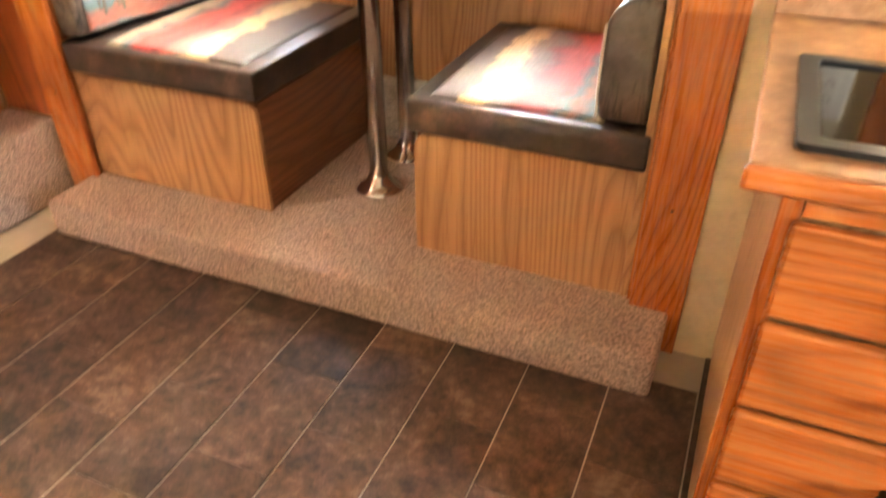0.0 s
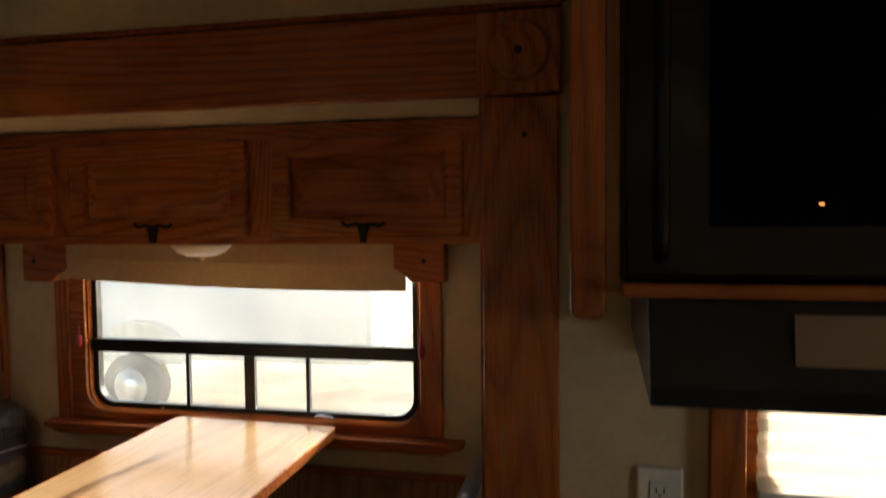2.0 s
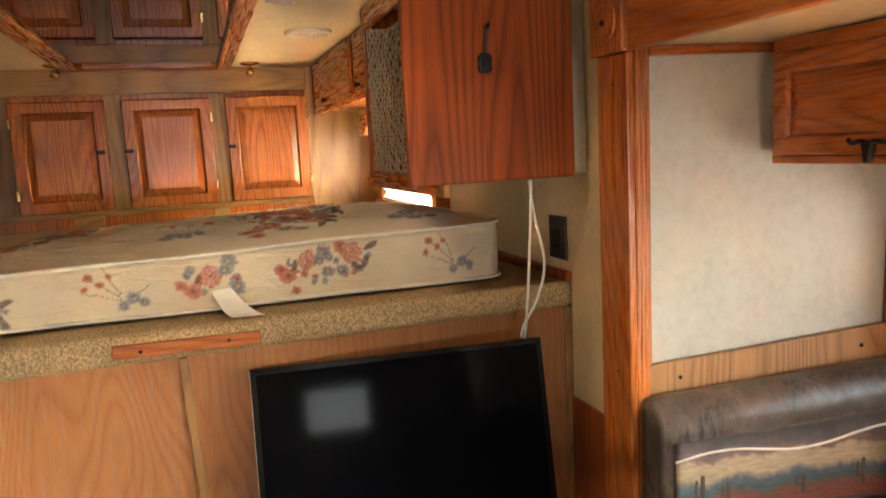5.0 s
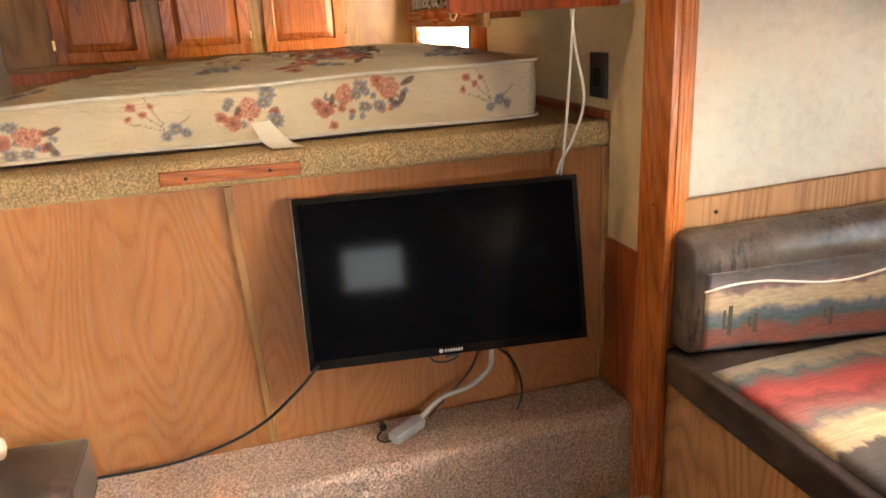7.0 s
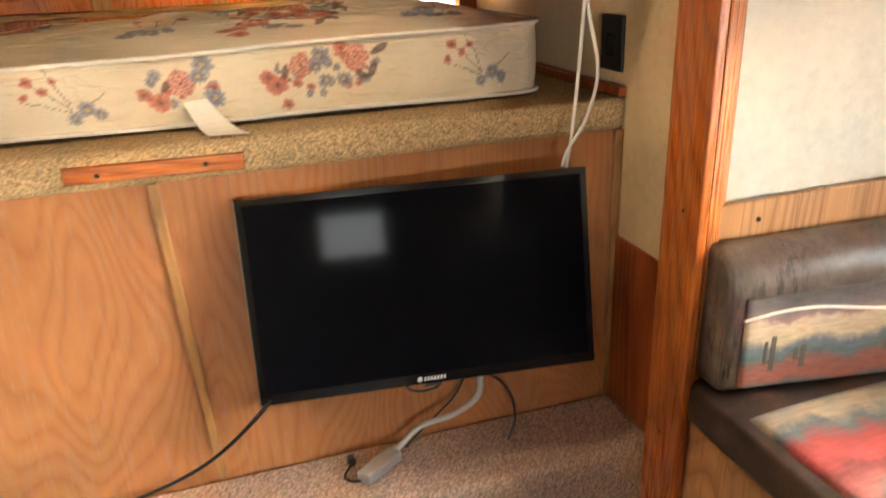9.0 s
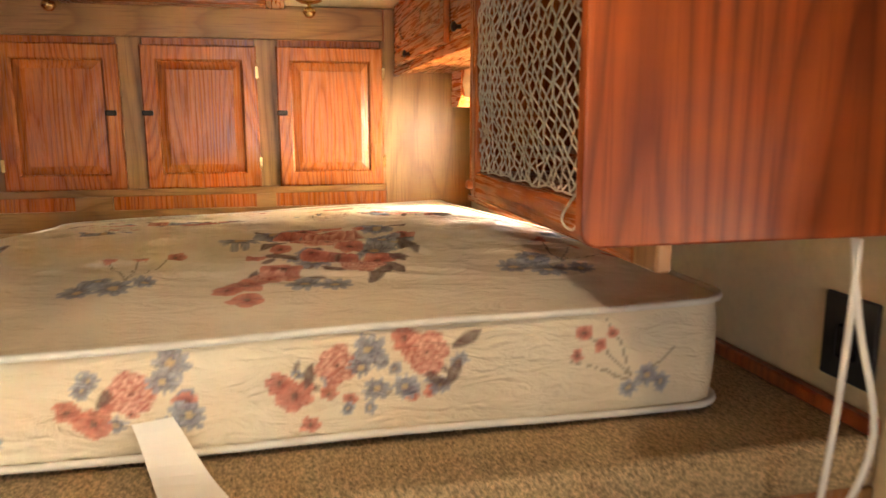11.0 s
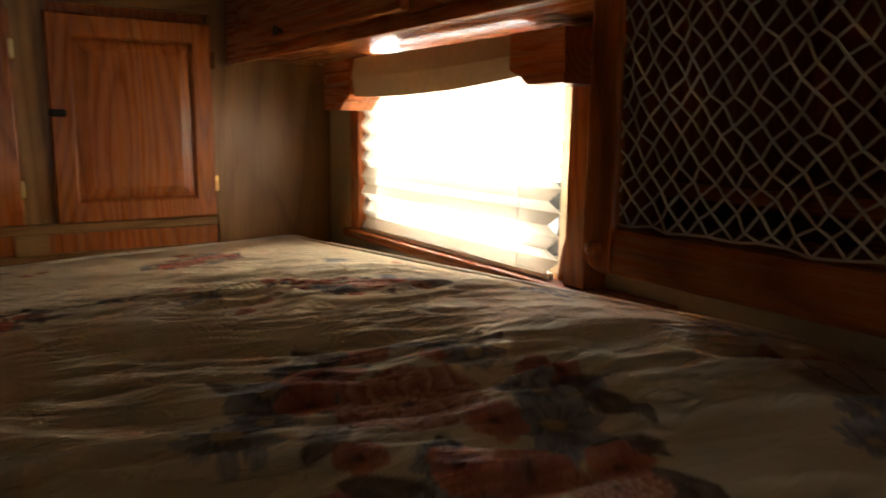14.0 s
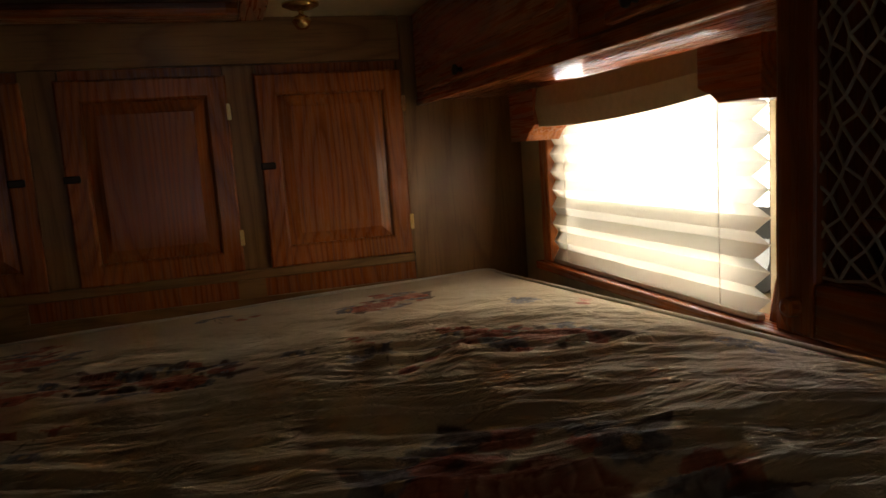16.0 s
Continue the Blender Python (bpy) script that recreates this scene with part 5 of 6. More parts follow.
for r0, r1 in zip(rows, rows[1:]):
    for k in range(5):
        vb.faces.new((r0[k], r1[k], r1[(k + 1) % 5], r0[(k + 1) % 5]))
vb.faces.new(rows[0])
vb.faces.new(rows[-1])
bmesh.ops.recalc_face_normals(vb, faces=vb.faces[:])
part("valance", vb, BEIGE_FABRIC, w3, "beige cloth valance with a sagging hem")
pleated(-4.225, -3.402, 1.261, 1.70, 1.499, 0.011, 0.044, w3, 0.008)
part("casing_foot", prism([(-3.3555, 1.2465), (-3.3555, 1.43), (-3.368, 1.37), (-3.390, 1.315), (-3.399, 1.275), (-3.404, 1.2465)], 1.512, 1.545, 1, 0.003), OAK_Z, w3, "curved oak foot of the casing")
part("bottom_rail", box(-4.225, -3.405, 1.489, 1.509, 1.2465, 1.2605, 0.003), WHITE_PLASTIC, w3)
for cx in (-4.13, -3.50):
    part("cord", tube([(cx, 1.486, 1.262), (cx, 1.486, 1.69)], 0.001, 5), PIPING, w3)

# south side openings: plain frames
for nm, x0, x1, z0, z1 in (("window_4", -1.75, -0.85, 1.07, 1.52), ("window_5", -4.15, -3.45, 1.3, 1.7)):
    w = tagged(new(nm), "daylit window with a plain oak frame", "window", kind="structure")
    part("window_frame", ring_plate(rounded(x0 - 0.06, x1 + 0.06, z0 - 0.06, z1 + 0.06, (0.002,) * 4), rounded(x0, x1, z0, z1, (0.002,) * 4), SOUTH + 0.0005, SOUTH + 0.02, 1), OAK_X, w)
    # opaque cloth added over the openings to keep skylight off bed and sofa side
    pleated(x0 - 0.02, x1 + 0.02, z0 - 0.02, z1 + 0.02, SOUTH + 0.040, 0.011, 0.044, w).data.materials[0] = BEIGE_FABRIC
    part("window_sill", box(x0 - 0.09, x1 + 0.09, SOUTH + 0.0005, SOUTH + 0.05, z0 - 0.085, z0 - 0.0605), OAK_X, w)

w6 = tagged(new("window_6"), "daylit end window with a plain oak frame", "window", kind="structure")
part("window_frame", ring_plate(rounded(0.05, 0.71, 0.85, 1.35, (0.002,) * 4), rounded(0.11, 0.65, 0.91, 1.29, (0.002,) * 4), EAST - 0.02, EAST - 0.0005, 0), OAK_Y, w6)

# ---- mirror and fittings on the ceiling ----
mr = thing("ceiling_mirror", "long dark mirror panel in an orange oak frame on the ceiling", "mirror", (-3.2, 0.36, CEIL_Z))
part("glass", box(-4.40, -2.02, 0.03, 0.695, CEIL_Z - 0.006, CEIL_Z - 0.0005), MIRROR, mr, "mirror glass")
part("rail", box(-4.49, -1.05, 0.6955, 0.765, CEIL_Z - 0.024, CEIL_Z - 0.0005, 0.006, 2), OAK_X, mr)
part("rail", box(-4.49, -1.05, -0.045, 0.0295, CEIL_Z - 0.024, CEIL_Z - 0.0005, 0.006, 2), OAK_X, mr)
part("end_rail", prism([(-4.49, 0.03), (-4.405, 0.03)] + [(-4.395, 0.06), (-4.395, 0.665), (-4.405, 0.695), (-4.49, 0.695)], CEIL_Z - 0.024, CEIL_Z - 0.0005, 2, 0.005), OAK_Y, mr)
part("end_rail", box(-2.0195, -1.94, 0.03, 0.695, CEIL_Z - 0.024, CEIL_Z - 0.0005, 0.006, 2), OAK_Y, mr)
cv = thing("ceiling_vent", "slatted oak vent panel on the ceiling", "vent", (-1.55, 0.36, CEIL_Z))
part("frame", ring_plate(rounded(0, 1, 0, 1, (0.001,) * 4), rounded(0.15, 0.85, 0.15, 0.85, (0.001,) * 4), 0, 1, 1), OAK_Y, cv)
for v in cv.children[0].data.vertices:
    v.co = Vector((-1.78 + 0.42 * v.co.x, 0.10 + 0.50 * v.co.z, CEIL_Z - 0.022 + 0.0215 * v.co.y))
for k in range(6):
    part("slat", box(-1.715 + 0.048 * k, -1.690 + 0.048 * k, 0.176, 0.524, CEIL_Z - 0.016, CEIL_Z - 0.004), OAK_Y, cv)


def downlight(x, y, lit):
    dl = thing("downlight", "small round recessed ceiling light, switched on" if lit else "small round recessed ceiling light", "lamp", (x, y, CEIL_Z), group="ceiling lights")
    part("rim", lathe([(0.048, 0.0), (0.046, -0.008), (0.036, -0.010), (0.034, -0.004)], (x, y, CEIL_Z - 0.0005), 2, 28), WHITE_PLASTIC, dl, "", True)
    part("lens", lathe([(0.032, -0.0045), (0.030, -0.007), (0.001, -0.008)], (x, y, CEIL_Z - 0.0005), 2, 24), GLOW if lit else WHITE_PLASTIC, dl, "glowing lens" if lit else "dull lens", True)


downlight(-1.885, 0.78, True)
downlight(-2.80, 0.84, False)
rv = thing("round_vent", "round white plastic air vent in the ceiling", "vent", (-3.41, 1.018, CEIL_Z))
part("rim", lathe([(0.095, 0.0), (0.093, -0.010), (0.074, -0.014), (0.072, -0.006)], (-3.41, 1.018, CEIL_Z - 0.0005), 2, 32), WHITE_PLASTIC, rv, "", True)
for r in (0.066, 0.050, 0.034, 0.016):
    part("louvre", lathe([(r, -0.002), (r + 0.003, -0.012), (r - 0.009, -0.012), (r - 0.010, -0.002)], (-3.41, 1.018, CEIL_Z - 0.0005), 2, 28), WHITE_PLASTIC, rv, "", True)
for ly in (0.857, -0.06):
    bl = thing("brass_lamp", "small brass swivel lamp under the ceiling by the cupboards", "lamp", (-4.38, ly, CEIL_Z), group="brass lamps")
    part("base", lathe([(0.050, 0.0), (0.049, -0.006), (0.030, -0.014), (0.014, -0.016)], (-4.38, ly, CEIL_Z - 0.0005), 2, 24), BRASS, bl, "", True)
    part("stem", lathe([(0.007, -0.0165), (0.007, -0.028)], (-4.38, ly, CEIL_Z - 0.0005), 2, 12), BRASS, bl)
    part("head", lathe([(0.006, -0.0285), (0.020, -0.034), (0.026, -0.046), (0.020, -0.058), (0.013, -0.066), (0.003, -0.068)], (-4.38, ly, CEIL_Z - 0.0005), 2, 20), BRASS, bl, "polished brass head", True)

# ---- mattress ----
def value_noise(x, y, seed):
    """Smooth noise from 0 to 1 on arrays."""
    xi, yi = np.floor(x).astype(np.int64), np.floor(y).astype(np.int64)
    fx, fy = x - xi, y - yi
    fx, fy = fx * fx * (3 - 2 * fx), fy * fy * (3 - 2 * fy)
    def h(a, b):
        k = (a * 374761393 + b * 668265263 + seed * 974634777) & 0x7FFFFFFF
        k = ((k ^ (k >> 13)) * 1274126177) & 0x7FFFFFFF
        return ((k ^ (k >> 16)) & 0xFFFF) / 65535.0
    return (h(xi, yi) * (1 - fx) + h(xi + 1, yi) * fx) * (1 - fy) + (h(xi, yi + 1) * (1 - fx) + h(xi + 1, yi + 1) * fx) * fy


ROSE, RED, BLUE, LEAF, STEM = "rose", "red", "blue", "leaf", "stem"
BOUQUET = [  # kind, along, across, size, turn
    (LEAF, 0.17, -0.01, 0.05, 0.2), (LEAF, 0.14, 0.06, 0.045, 1.0), (LEAF, 0.10, -0.12, 0.04, 0.4), (LEAF, -0.03, -0.09, 0.045, 2.2), (LEAF, -0.11, -0.085, 0.042, 0.8), (LEAF, -0.24, 0.07, 0.04, 2.6),
    (LEAF, -0.20, 0.09, 0.042, 0.5), (LEAF, -0.05, 0.14, 0.045, 1.5), (LEAF, 0.07, 0.13, 0.04, 2.0), (LEAF, -0.235, -0.125, 0.032, 0.0), (LEAF, -0.10, 0.14, 0.04, 0.3), (LEAF, -0.15, 0.10, 0.035, 1.2),
    (BLUE, 0.0, -0.16, 0.04, 0), (BLUE, 0.03, -0.12, 0.032, 0.7), (BLUE, 0.08, -0.10, 0.045, 1), (BLUE, 0.12, -0.06, 0.03, 2.3), (BLUE, -0.09, 0.08, 0.045, 2), (BLUE, -0.05, 0.10, 0.03, 0.2), (BLUE, 0.05, 0.10, 0.036, 0.5),
    (BLUE, 0.10, 0.09, 0.03, 1.9), (BLUE, -0.17, -0.03, 0.036, 1.7), (BLUE, -0.145, -0.06, 0.026, 0.3), (BLUE, -0.265, -0.05, 0.032, 0.2), (BLUE, -0.275, -0.005, 0.03, 1.1), (BLUE, -0.13, 0.045, 0.028, 0.4),
    (RED, 0.085, -0.045, 0.042, 0.3), (RED, 0.05, -0.075, 0.03, 1.3), (RED, -0.14, 0.01, 0.04, 0.9), (RED, -0.115, -0.03, 0.028, 2.1), (ROSE, -0.19, 0.045, 0.042, 1.9), (RED, -0.165, 0.075, 0.028, 0.5),
    (ROSE, 0.0, 0.0, 0.072, 0.4), (RED, -0.07, 0.035, 0.03, 1.0), (RED, -0.21, -0.085, 0.038, 0.0), (ROSE, -0.23, -0.105, 0.028, 0.7), (RED, -0.26, -0.14, 0.036, 1.3), (RED, -0.275, -0.165, 0.025, 0.2), (RED, -0.32, -0.135, 0.028, 2.0)]
fill_rng = random.Random(31)
for _ in range(46):
    spread, ang = fill_rng.uniform(0.05, 0.17), fill_rng.uniform(0, 6.28)
    BOUQUET.insert(0, (fill_rng.choice((LEAF, LEAF, BLUE, RED)), -0.04 + spread * 1.25 * math.cos(ang), spread * 0.85 * math.sin(ang), fill_rng.uniform(0.016, 0.034), fill_rng.uniform(0, 6)))
SPRIG = [(STEM, 0.0, 0.0, 0.13, 0.3), (STEM, 0.0, 0.0, 0.12, 0.7), (STEM, 0.0, 0.0, 0.14, -0.2), (BLUE, -0.04, 0.0, 0.035, 0.4), (BLUE, -0.02, 0.04, 0.03, 1.4), (BLUE, -0.06, 0.05, 0.03, 2.4), (BLUE, 0.0, -0.035, 0.025, 0.0),
         (RED, 0.12, 0.04, 0.022, 0.2), (RED, 0.10, 0.09, 0.02, 1.2), (RED, 0.14, -0.02, 0.02, 2.0)]


def printed(u, v, flowers, base=(0.78, 0.685, 0.53)):
    """Colours of the flower print at the places (u, v): an array of rows r, g, b."""
    col = np.empty(u.shape + (3,))
    tint = 0.94 + 0.12 * value_noise(u * 6, v * 6, 3)
    for k in range(3):
        col[..., k] = base[k] * tint
    grain = value_noise(u * 260, v * 260, 9)
    u = u + 0.007 * (value_noise(u * 55, v * 55, 31) - 0.5)
    v = v + 0.007 * (value_noise(u * 55, v * 55, 32) - 0.5)
    for kind, cu, cv_, size, turn in flowers:
        near = (np.abs(u - cu) < size * 1.5) & (np.abs(v - cv_) < size * 1.5)
        if not near.any():
            continue
        uu, vv, gg = u[near] - cu, v[near] - cv_, grain[near]
        r, a = np.hypot(uu, vv) / size, np.arctan2(vv, uu) + turn
        r = r * (0.9 + 0.22 * value_noise(u[near] * 60, v[near] * 60, 17))
        c = col[near]
        if kind == STEM:
            along, across = uu * math.cos(turn) + vv * math.sin(turn), -uu * math.sin(turn) + vv * math.cos(turn)
            m = ((np.abs(across - 0.08 * along * along / size) < 0.0016) & (along > 0) & (along < size)).astype(float) * 0.8
            new_c = np.array((0.24, 0.19, 0.13)) + 0 * c
        elif kind == LEAF:
            along, across = uu * math.cos(turn) + vv * math.sin(turn), -uu * math.sin(turn) + vv * math.cos(turn)
            half = 0.42 * size * np.clip(1 - (along / size) ** 2, 0, 1) ** 0.7
            m = np.clip((half - np.abs(across)) / 0.004, 0, 1)
            vein = np.clip(1 - np.abs(across) / 0.003, 0, 1)[:, None]
            shade = (0.5 + 0.5 * np.sin(along * 260 + np.abs(across) * 300))[:, None]
            new_c = np.array((0.12, 0.065, 0.05)) * (0.75 + 0.6 * gg[:, None]) + 0.05 * shade + vein * 0.05
        else:
            lobes = {ROSE: 6, RED: 5, BLUE: 9}[kind]
            split = np.abs(np.cos(lobes * a / 2))
            edge = {ROSE: 0.84, RED: 0.80, BLUE: 0.66}[kind] + {ROSE: 0.16, RED: 0.20, BLUE: 0.34}[kind] * split
            m = np.clip((edge - r) / 0.06, 0, 1)
            if kind == ROSE and size > 0.03:
                # a full bloom: rings of ruffled petals, pale at the lip and deep in the folds
                q = r * 4.2 + 0.9 * value_noise(a * 1.9 + 40, r * 3, 23) + 0.35 * np.sin(lobes * a)
                petal = np.mod(q, 1.0) ** 1.4
            else:
                petal = np.clip(1.35 * r - 0.12, 0, 1) * (0.45 + 0.55 * split ** 0.7)
            streak = value_noise(a * 14 + 60, r * 2.5, 27)
            dark, light = {ROSE: ((0.42, 0.10, 0.07), (0.84, 0.50, 0.38)), RED: ((0.30, 0.045, 0.035), (0.74, 0.30, 0.21)), BLUE: ((0.065, 0.07, 0.105), (0.44, 0.44, 0.48))}[kind]
            mixf = np.clip(0.12 + 0.75 * petal + 0.45 * (streak - 0.5) + 0.25 * (gg - 0.5), 0, 1)[:, None]
            new_c = np.array(dark) * (1 - mixf) + np.array(light) * mixf
            core = np.clip(({ROSE: 0.12, RED: 0.22, BLUE: 0.26}[kind] - r) / 0.06, 0, 1)[:, None]
            new_c = new_c * (1 - core) + np.array((0.16, 0.055, 0.04) if kind != BLUE else (0.50, 0.36, 0.20)) * core
            rim = np.clip(1 - np.abs(edge - r) / 0.05, 0, 1)[:, None] * 0.5
            new_c = new_c * (1 - rim * 0.6)
        m = (m * (0.78 + 0.22 * gg))[:, None]
        col[near] = c * (1 - m) + new_c * m
    return np.clip(col, 0, 1)


def placed(group, u, v, turn, scale, flip=1):
    ca, sa = math.cos(turn), math.sin(turn)
    return [(k, u + scale * (a * ca - flip * b * sa), v + scale * (a * sa + flip * b * ca), s * scale, t + turn) for k, a, b, s, t in group]


def colour_mesh(name, verts, faces, colours, material, parent, label):
    me = bpy.data.meshes.new(name)
    me.from_pydata(verts.tolist(), [], faces.tolist())
    me.update()
    layer = me.color_attributes.new("print", "FLOAT_COLOR", "POINT")
    layer.data.foreach_set("color", np.concatenate([colours, np.ones((len(colours), 1))], 1).astype(np.float32).ravel())
    me.materials.append(material)
    me.shade_smooth()
    ob = new(name, me)
    ob.parent = parent
    ob.matrix_parent_inverse = parent.matrix_basis.inverted()
    ob["label"] = label
    return ob


def grid_faces(n, m):
    i, j = np.meshgrid(np.arange(n - 1), np.arange(m - 1), indexing="ij")
    a = (i * m + j).ravel()
    return np.stack([a, a + m, a + m + 1, a + 1], 1)


MX0, MX1, MY0, MY1, MZ0, MZ1 = -4.50, -2.400, -0.110, 1.388, 1.122, 1.284
ma = thing("mattress", "bare mattress in faded rose and blue floral ticking on the deck", "mattress", ((MX0 + MX1) / 2, (MY0 + MY1) / 2, BED_Z))
n, m = 640, 460
gx, gy = np.meshgrid(np.linspace(MX0, MX1, n), np.linspace(MY0, MY1, m), indexing="ij")
RC = 0.05
ax, ay = np.clip(gx, MX0 + RC, MX1 - RC), np.clip(gy, MY0 + RC, MY1 - RC)
dist = np.maximum(np.hypot(gx - ax, gy - ay), 1e-9)
pull = np.minimum(1.0, RC / dist)
gx, gy = ax + (gx - ax) * pull, ay + (gy - ay) * pull
fx, fy = 2 * (gx - MX0) / (MX1 - MX0) - 1, 2 * (gy - MY0) / (MY1 - MY0) - 1
swell = (1 - np.abs(fx) ** 6) * (1 - np.abs(fy) ** 5)


def lower(x, y):
    """How far the top of the mattress has sunk: most at the nose, a little towards the south."""
    far = np.clip((-2.9 - x) / 1.5, 0, 1)
    return 0.085 * far + (0.020 + 0.016 * far) * (1.388 - y)


sag = 0.036 - 0.026 * np.clip((-3.0 - gx) / 1.2, 0, 1)
gz = MZ1 - lower(gx, gy) + sag * swell + 0.010 * (value_noise(gx * 5, gy * 4, 1) - 0.5) * swell
wu, wv = gx * 0.28 + gy * 0.96, gx * 0.96 - gy * 0.28


def crease(su, sv, seed, sharp):
    """Long soft folds with sharp crests, drawn out along one way of the cloth."""
    k = value_noise(wu * su + 1.5 * value_noise(wu * 3, wv * 3, seed + 50), wv * sv + 2.2 * value_noise(wu * 4, wv * 5, seed + 51), seed)
    return np.clip(1 - np.abs(2 * k - 1), 0, 1) ** sharp


near = 1 - 0.65 * np.clip((-3.3 - gx) / 0.8, 0, 1)
amount = (0.6 + 0.4 * np.clip(value_noise(wu * 2.5, wv * 4, 8) * 2 - 0.5, 0, 1)) * np.clip((-2.44 - gx) / 0.2, 0, 1) * near
gz += swell * amount * (0.006 * crease(2.6, 14, 5, 1.5) + 0.019 * crease(4, 28, 11, 1.3) + 0.010 * crease(8, 52, 17, 1.2))
gz += 0.004 * value_noise(gx * 42, gy * 18, 15) * swell
flowers = (placed(BOUQUET, -2.835, 0.82, math.pi, 1.0, -1) + placed(BOUQUET, -3.34, 1.05, 0.9, 0.62, -1) + placed(BOUQUET, -3.56, 0.49, 1.1, 0.75) + placed(BOUQUET, -4.05, 0.95, -0.6, 0.7)
           + placed(BOUQUET, -4.05, 0.15, 0.4, 0.8, -1) + placed(BOUQUET, -2.95, 0.08, 2.4, 0.85) + placed(SPRIG, -2.63, 0.50, 2.8, 0.9) + placed(SPRIG, -2.60, 1.20, 2.3, 1.1)
           + placed(SPRIG, -3.40, 0.80, 0.4, 0.8) + placed(SPRIG, -3.55, 0.72, 1.4, 0.7) + placed(SPRIG, -2.85, 1.33, 2.0, 0.8) + placed(SPRIG, -3.78, 1.22, 0.7, 0.9) + placed(SPRIG, -3.7, 0.1, 2.0, 1.0)
           + placed(SPRIG, -4.3, 0.55, 0.3, 0.9) + placed(SPRIG, -2.6, -0.02, 2.5, 1.0) + placed(SPRIG, -3.20, 0.35, 3.0, 0.9) + placed(SPRIG, -3.15, 1.28, 1.0, 0.7))
cols = printed(gx, gy, flowers)
colour_mesh("top", np.stack([gx.ravel(), gy.ravel(), gz.ravel()], 1), grid_faces(n, m)[:, ::-1], cols.reshape(-1, 3), FLORAL, ma, "wrinkled floral top with rose bouquets")
# border all round: printed with the same flowers
path = []
r = 0.05
for y in np.arange(MY0 + r, MY1 - r, 0.0042):
    path.append((MX1, y))
for (cx, cy, a0) in ((MX1 - r, MY1 - r, 0), (MX0 + r, MY1 - r, 90), (MX0 + r, MY0 + r, 180), (MX1 - r, MY0 + r, 270)):
    for k in range(9):
        a = radians(a0 + 90 * k / 8)
        path.append((cx + r * math.cos(a), cy + r * math.sin(a)))
path.append(path[0])
path = np.array(path)
zs = np.linspace(MZ0, MZ1, 40)
bx, bz = np.meshgrid(path[:, 0], zs, indexing="ij")
by, _ = np.meshgrid(path[:, 1], zs, indexing="ij")
flat = bz.copy()
bz = bz - (bz - MZ0) / (MZ1 - MZ0) * lower(bx, by)
bulge = 0.010 * (1 - (2 * (flat - MZ0) / (MZ1 - MZ0) - 1) ** 2) + 0.003 * (value_noise(by * 14, bz * 20, 21) - 0.5)
bx2 = bx + bulge * np.sign(bx - (MX0 + MX1) / 2)
BORDER = [(ROSE, 0.548, 1.205, 0.034, 0.1), (BLUE, 0.596, 1.245, 0.026, 0.4), (BLUE, 0.585, 1.218, 0.022, 1.4), (RED, 0.500, 1.165, 0.026, 0.6), (RED, 0.472, 1.185, 0.018, 0.2), (BLUE, 0.612, 1.165, 0.026, 0.9), (BLUE, 0.585, 1.15, 0.02, 2.0), (LEAF, 0.515, 1.20, 0.020, 1.2),
          (RED, 0.750, 1.180, 0.028, 0.5), (RED, 0.728, 1.20, 0.018, 0.9), (ROSE, 0.804, 1.220, 0.032, 0.8), (LEAF, 0.768, 1.21, 0.022, 1.3), (BLUE, 0.848, 1.238, 0.024, 0.1), (BLUE, 0.835, 1.215, 0.02, 1.7), (RED, 0.897, 1.250, 0.020, 1.0), (ROSE, 0.927, 1.228, 0.036, 2.0),
          (LEAF, 0.985, 1.244, 0.026, 0.5), (LEAF, 0.965, 1.195, 0.026, 1.1), (LEAF, 0.940, 1.188, 0.022, 2.4), (BLUE, 0.857, 1.180, 0.020, 0.3), (BLUE, 0.897, 1.178, 0.022, 1.9), (RED, 0.768, 1.131, 0.015, 0.2),
          (ROSE, 0.005, 1.18, 0.036, 0.2), (LEAF, 0.060, 1.19, 0.028, 0.4), (LEAF, 0.055, 1.14, 0.026, 2.0), (RED, -0.06, 1.17, 0.03, 0.5), (BLUE, -0.04, 1.13, 0.024, 1.0), (BLUE, -0.03, 1.215, 0.022, 0.4), (BLUE, 0.0, 1.13, 0.02, 0.7)]
for sy in (1.21, 0.31):
    BORDER += [(STEM, sy + 0.02, 1.165, 0.10, 2.3), (STEM, sy + 0.02, 1.165, 0.11, 1.9), (STEM, sy + 0.03, 1.165, 0.07, 0.5), (STEM, sy + 0.02, 1.16, 0.10, 2.7), (BLUE, sy + 0.045, 1.165, 0.022, 0.1), (BLUE, sy + 0.02, 1.145, 0.018, 1.1), (BLUE, sy + 0.07, 1.15, 0.017, 2.1),
               (RED, sy - 0.055, 1.238, 0.014, 0.2), (RED, sy - 0.03, 1.215, 0.011, 0.8), (RED, sy - 0.065, 1.205, 0.010, 0.4), (RED, sy - 0.01, 1.235, 0.010, 0.0)]
rb_rng = random.Random(12)
for cy, cz in ((0.55, 1.19), (0.795, 1.20), (0.92, 1.215), (0.0, 1.17)):
    for _ in range(12):
        kind = rb_rng.choice((BLUE, BLUE, LEAF, RED))
        BORDER.insert(0, (kind, cy + rb_rng.uniform(-0.065, 0.065), cz + rb_rng.uniform(-0.05, 0.04), rb_rng.uniform(0.009, 0.017), rb_rng.uniform(0, 6)))
cols = printed(by, flat - 0.014, BORDER, (0.74, 0.645, 0.48))
colour_mesh("border", np.stack([bx2.ravel(), by.ravel(), bz.ravel()], 1), grid_faces(len(path), 40), cols.reshape(-1, 3), FLORAL, ma, "pale floral side border")
ring_line = []
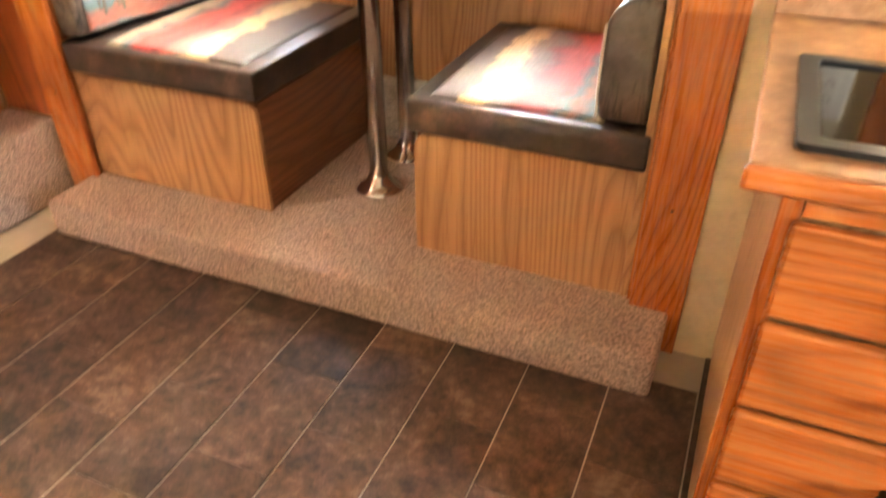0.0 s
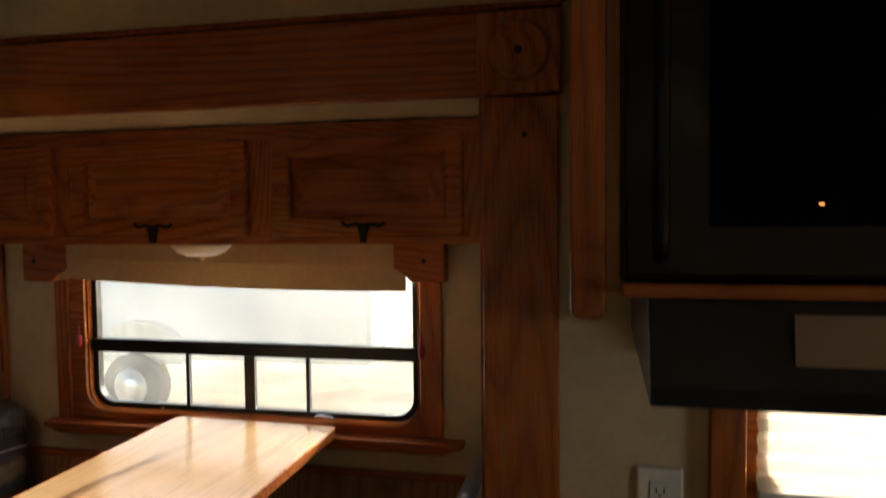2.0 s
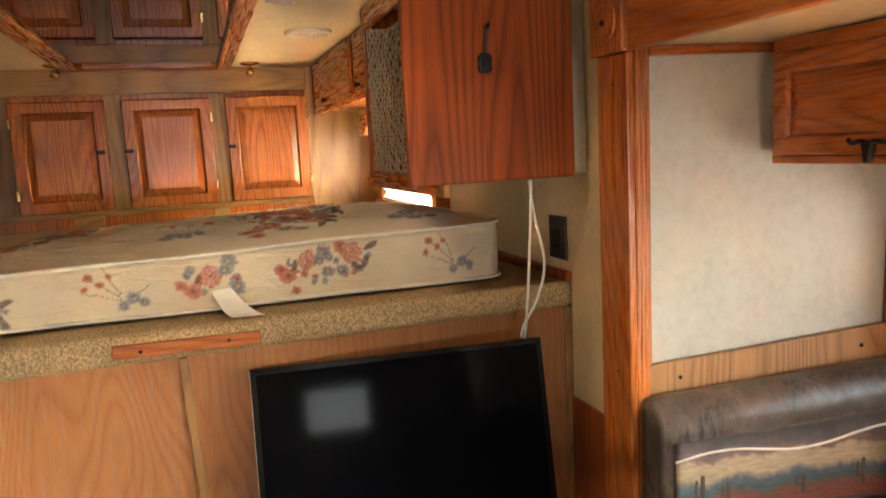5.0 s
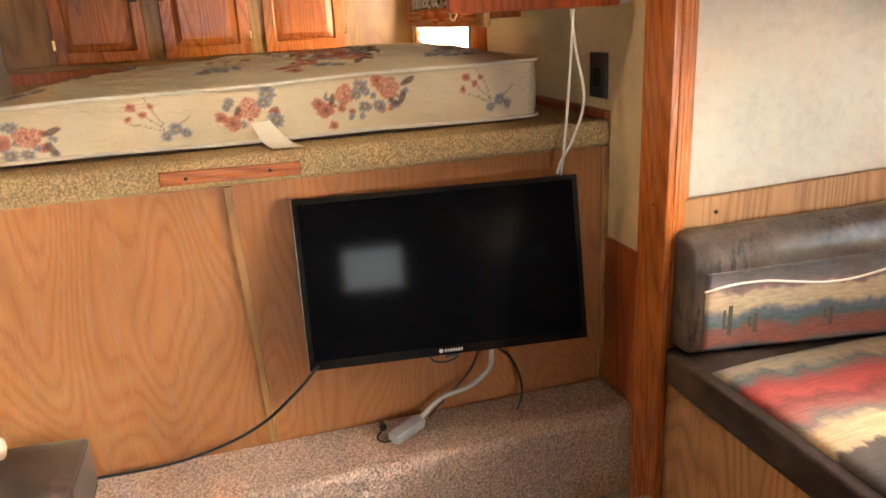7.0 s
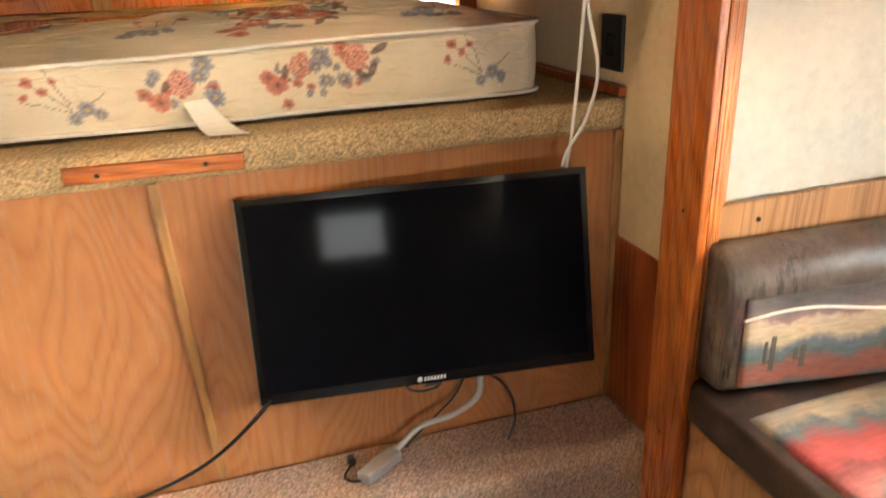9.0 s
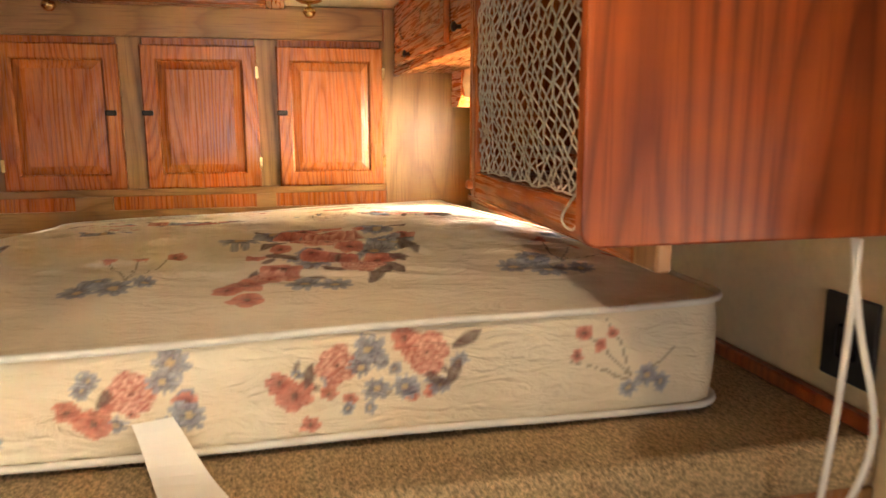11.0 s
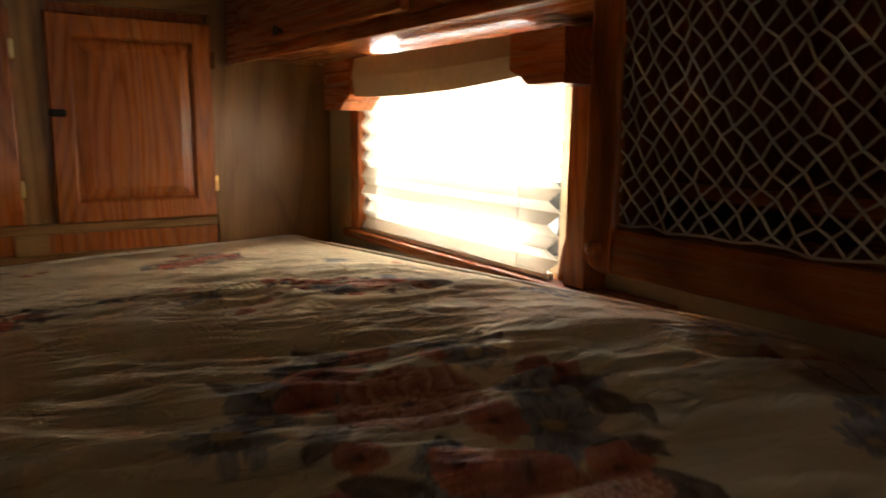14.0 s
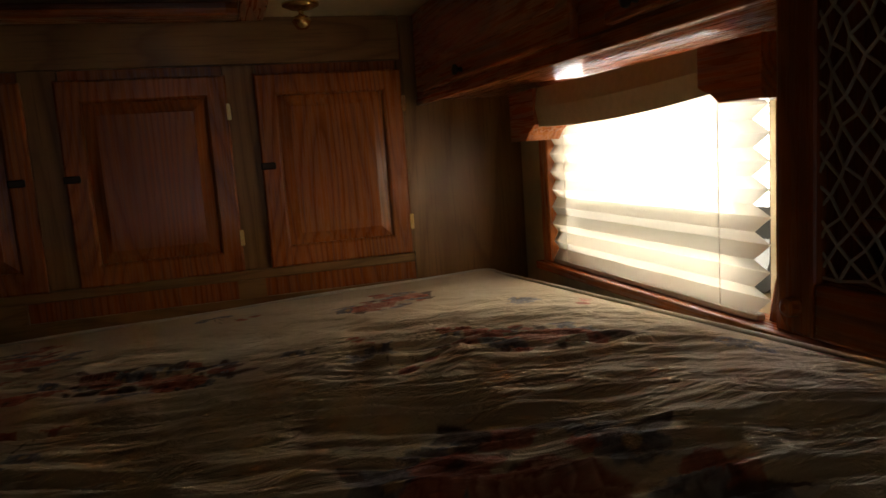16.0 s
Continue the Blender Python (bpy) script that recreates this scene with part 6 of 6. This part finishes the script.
corners = rounded(MX0 - 0.006, MX1 + 0.006, MY0 - 0.006, MY1 + 0.006, (0.056,) * 4)
for (xa, ya), (xb, yb) in zip(corners, corners[1:] + corners[:1]):
    steps = max(1, int(math.hypot(xb - xa, yb - ya) / 0.06))
    ring_line += [(xa + (xb - xa) * k / steps, ya + (yb - ya) * k / steps) for k in range(steps)]
ring_line.append(ring_line[0])
for pz, lab in ((MZ1 + 0.001, "white piping round the top edge"), (MZ0, "white piping round the bottom edge")):
    part("piping", tube([(x, y, pz - (float(lower(x, y)) if pz > 1.2 else 0.0) + 0.002 * math.sin(y * 9)) for x, y in ring_line], 0.0055, 8), PIPING, ma, lab, True)
part("underside", box(MX0 + 0.03, MX1 - 0.035, MY0 + 0.03, MY1 - 0.03, BED_Z + 0.0005, MZ0 + 0.01), plain("dark_ticking", (0.10, 0.09, 0.08), 0.9), ma)
tg = bmesh.new()
rows = []
for k in range(9):
    f = k / 8
    x, z = -2.388 + 0.10 * f ** 1.4, 1.166 - 0.053 * math.sin(min(1.0, f * 1.15) * math.pi / 2) - 0.002 * f
    y = 0.545 + 0.045 * f
    rows.append([tg.verts.new((x, y, z + 0.002)), tg.verts.new((x + 0.01 * f, y + 0.05 + 0.03 * f, z + 0.006 * (1 - f) + 0.002)), tg.verts.new((x + 0.01 * f, y + 0.05 + 0.03 * f, z + 0.006 * (1 - f) + 0.0032)), tg.verts.new((x, y, z + 0.0032))])
for r0, r1 in zip(rows, rows[1:]):
    for k in range(4):
        tg.faces.new((r0[k], r0[(k + 1) % 4], r1[(k + 1) % 4], r1[k]))
tg.faces.new(rows[0])
tg.faces.new(rows[-1])
bmesh.ops.recalc_face_normals(tg, faces=tg.faces[:])
part("care_tag", tg, plain("white_tag", (0.80, 0.76, 0.68), 0.6, vary=0.05), ma, "folded white care tag")

# ---- outdoors ----
pt = thing("parked_trailer", "white utility trailer with black tyres parked on dry ground", "trailer", (-4.0, 8.2, -0.7))
part("body", box(-7.5, -2.2, 7.3, 9.3, -0.1, 2.4, 0.08, 3), WHITE_PAINT, pt)
part("fender", prism([(-5.35 + 0.55 * (1 - math.cos(radians(a))), -0.1 + 0.45 * math.sin(radians(a))) for a in range(0, 181, 15)], 7.1, 7.295, 1), ALU, pt)
wh = part("wheel", lathe([(0.0, 0.0), (0.34, 0.0), (0.36, 0.04), (0.36, 0.18), (0.34, 0.22), (0.0, 0.22)][1:5], (-4.8, 7.0, -0.34), 1, 32), RUBBER, pt, "black tyre", True)
part("rim", lathe([(0.20, -0.012), (0.19, -0.004), (0.10, 0.0), (0.06, -0.03), (0.01, -0.035)], (-4.8, 6.998, -0.34), 1, 24), ALU, wh, "white steel rim", True)

# ---- floor tiles ----
floor = bpy.data.objects["floor"]
TW, TL, GAP = 0.203, 0.305, 0.004
shared = {}
tb = box(-TW / 2 + GAP / 2, TW / 2 - GAP / 2, -TL / 2 + GAP / 8, TL / 2 - GAP / 8, -0.0035, 0.0, 0.0012, 1)
tile_mesh = bpy.data.meshes.new("tile")
tb.to_mesh(tile_mesh)
tb.free()
tile_mesh.materials.append(TILE)
col = 0
x = -0.072 - TW * 8 - TW / 2
while x < EAST - TW / 2:
    y = 1.05 + (0.5 * TL if col % 2 else 0) - TL * 6
    while y < 1.42:
        if y - TL / 2 > SOUTH - 0.3:
            t = new("tile", tile_mesh)
            t.location = (x, y, 0.0)
            t.parent = floor
        y += TL
    x += TW
    col += 1
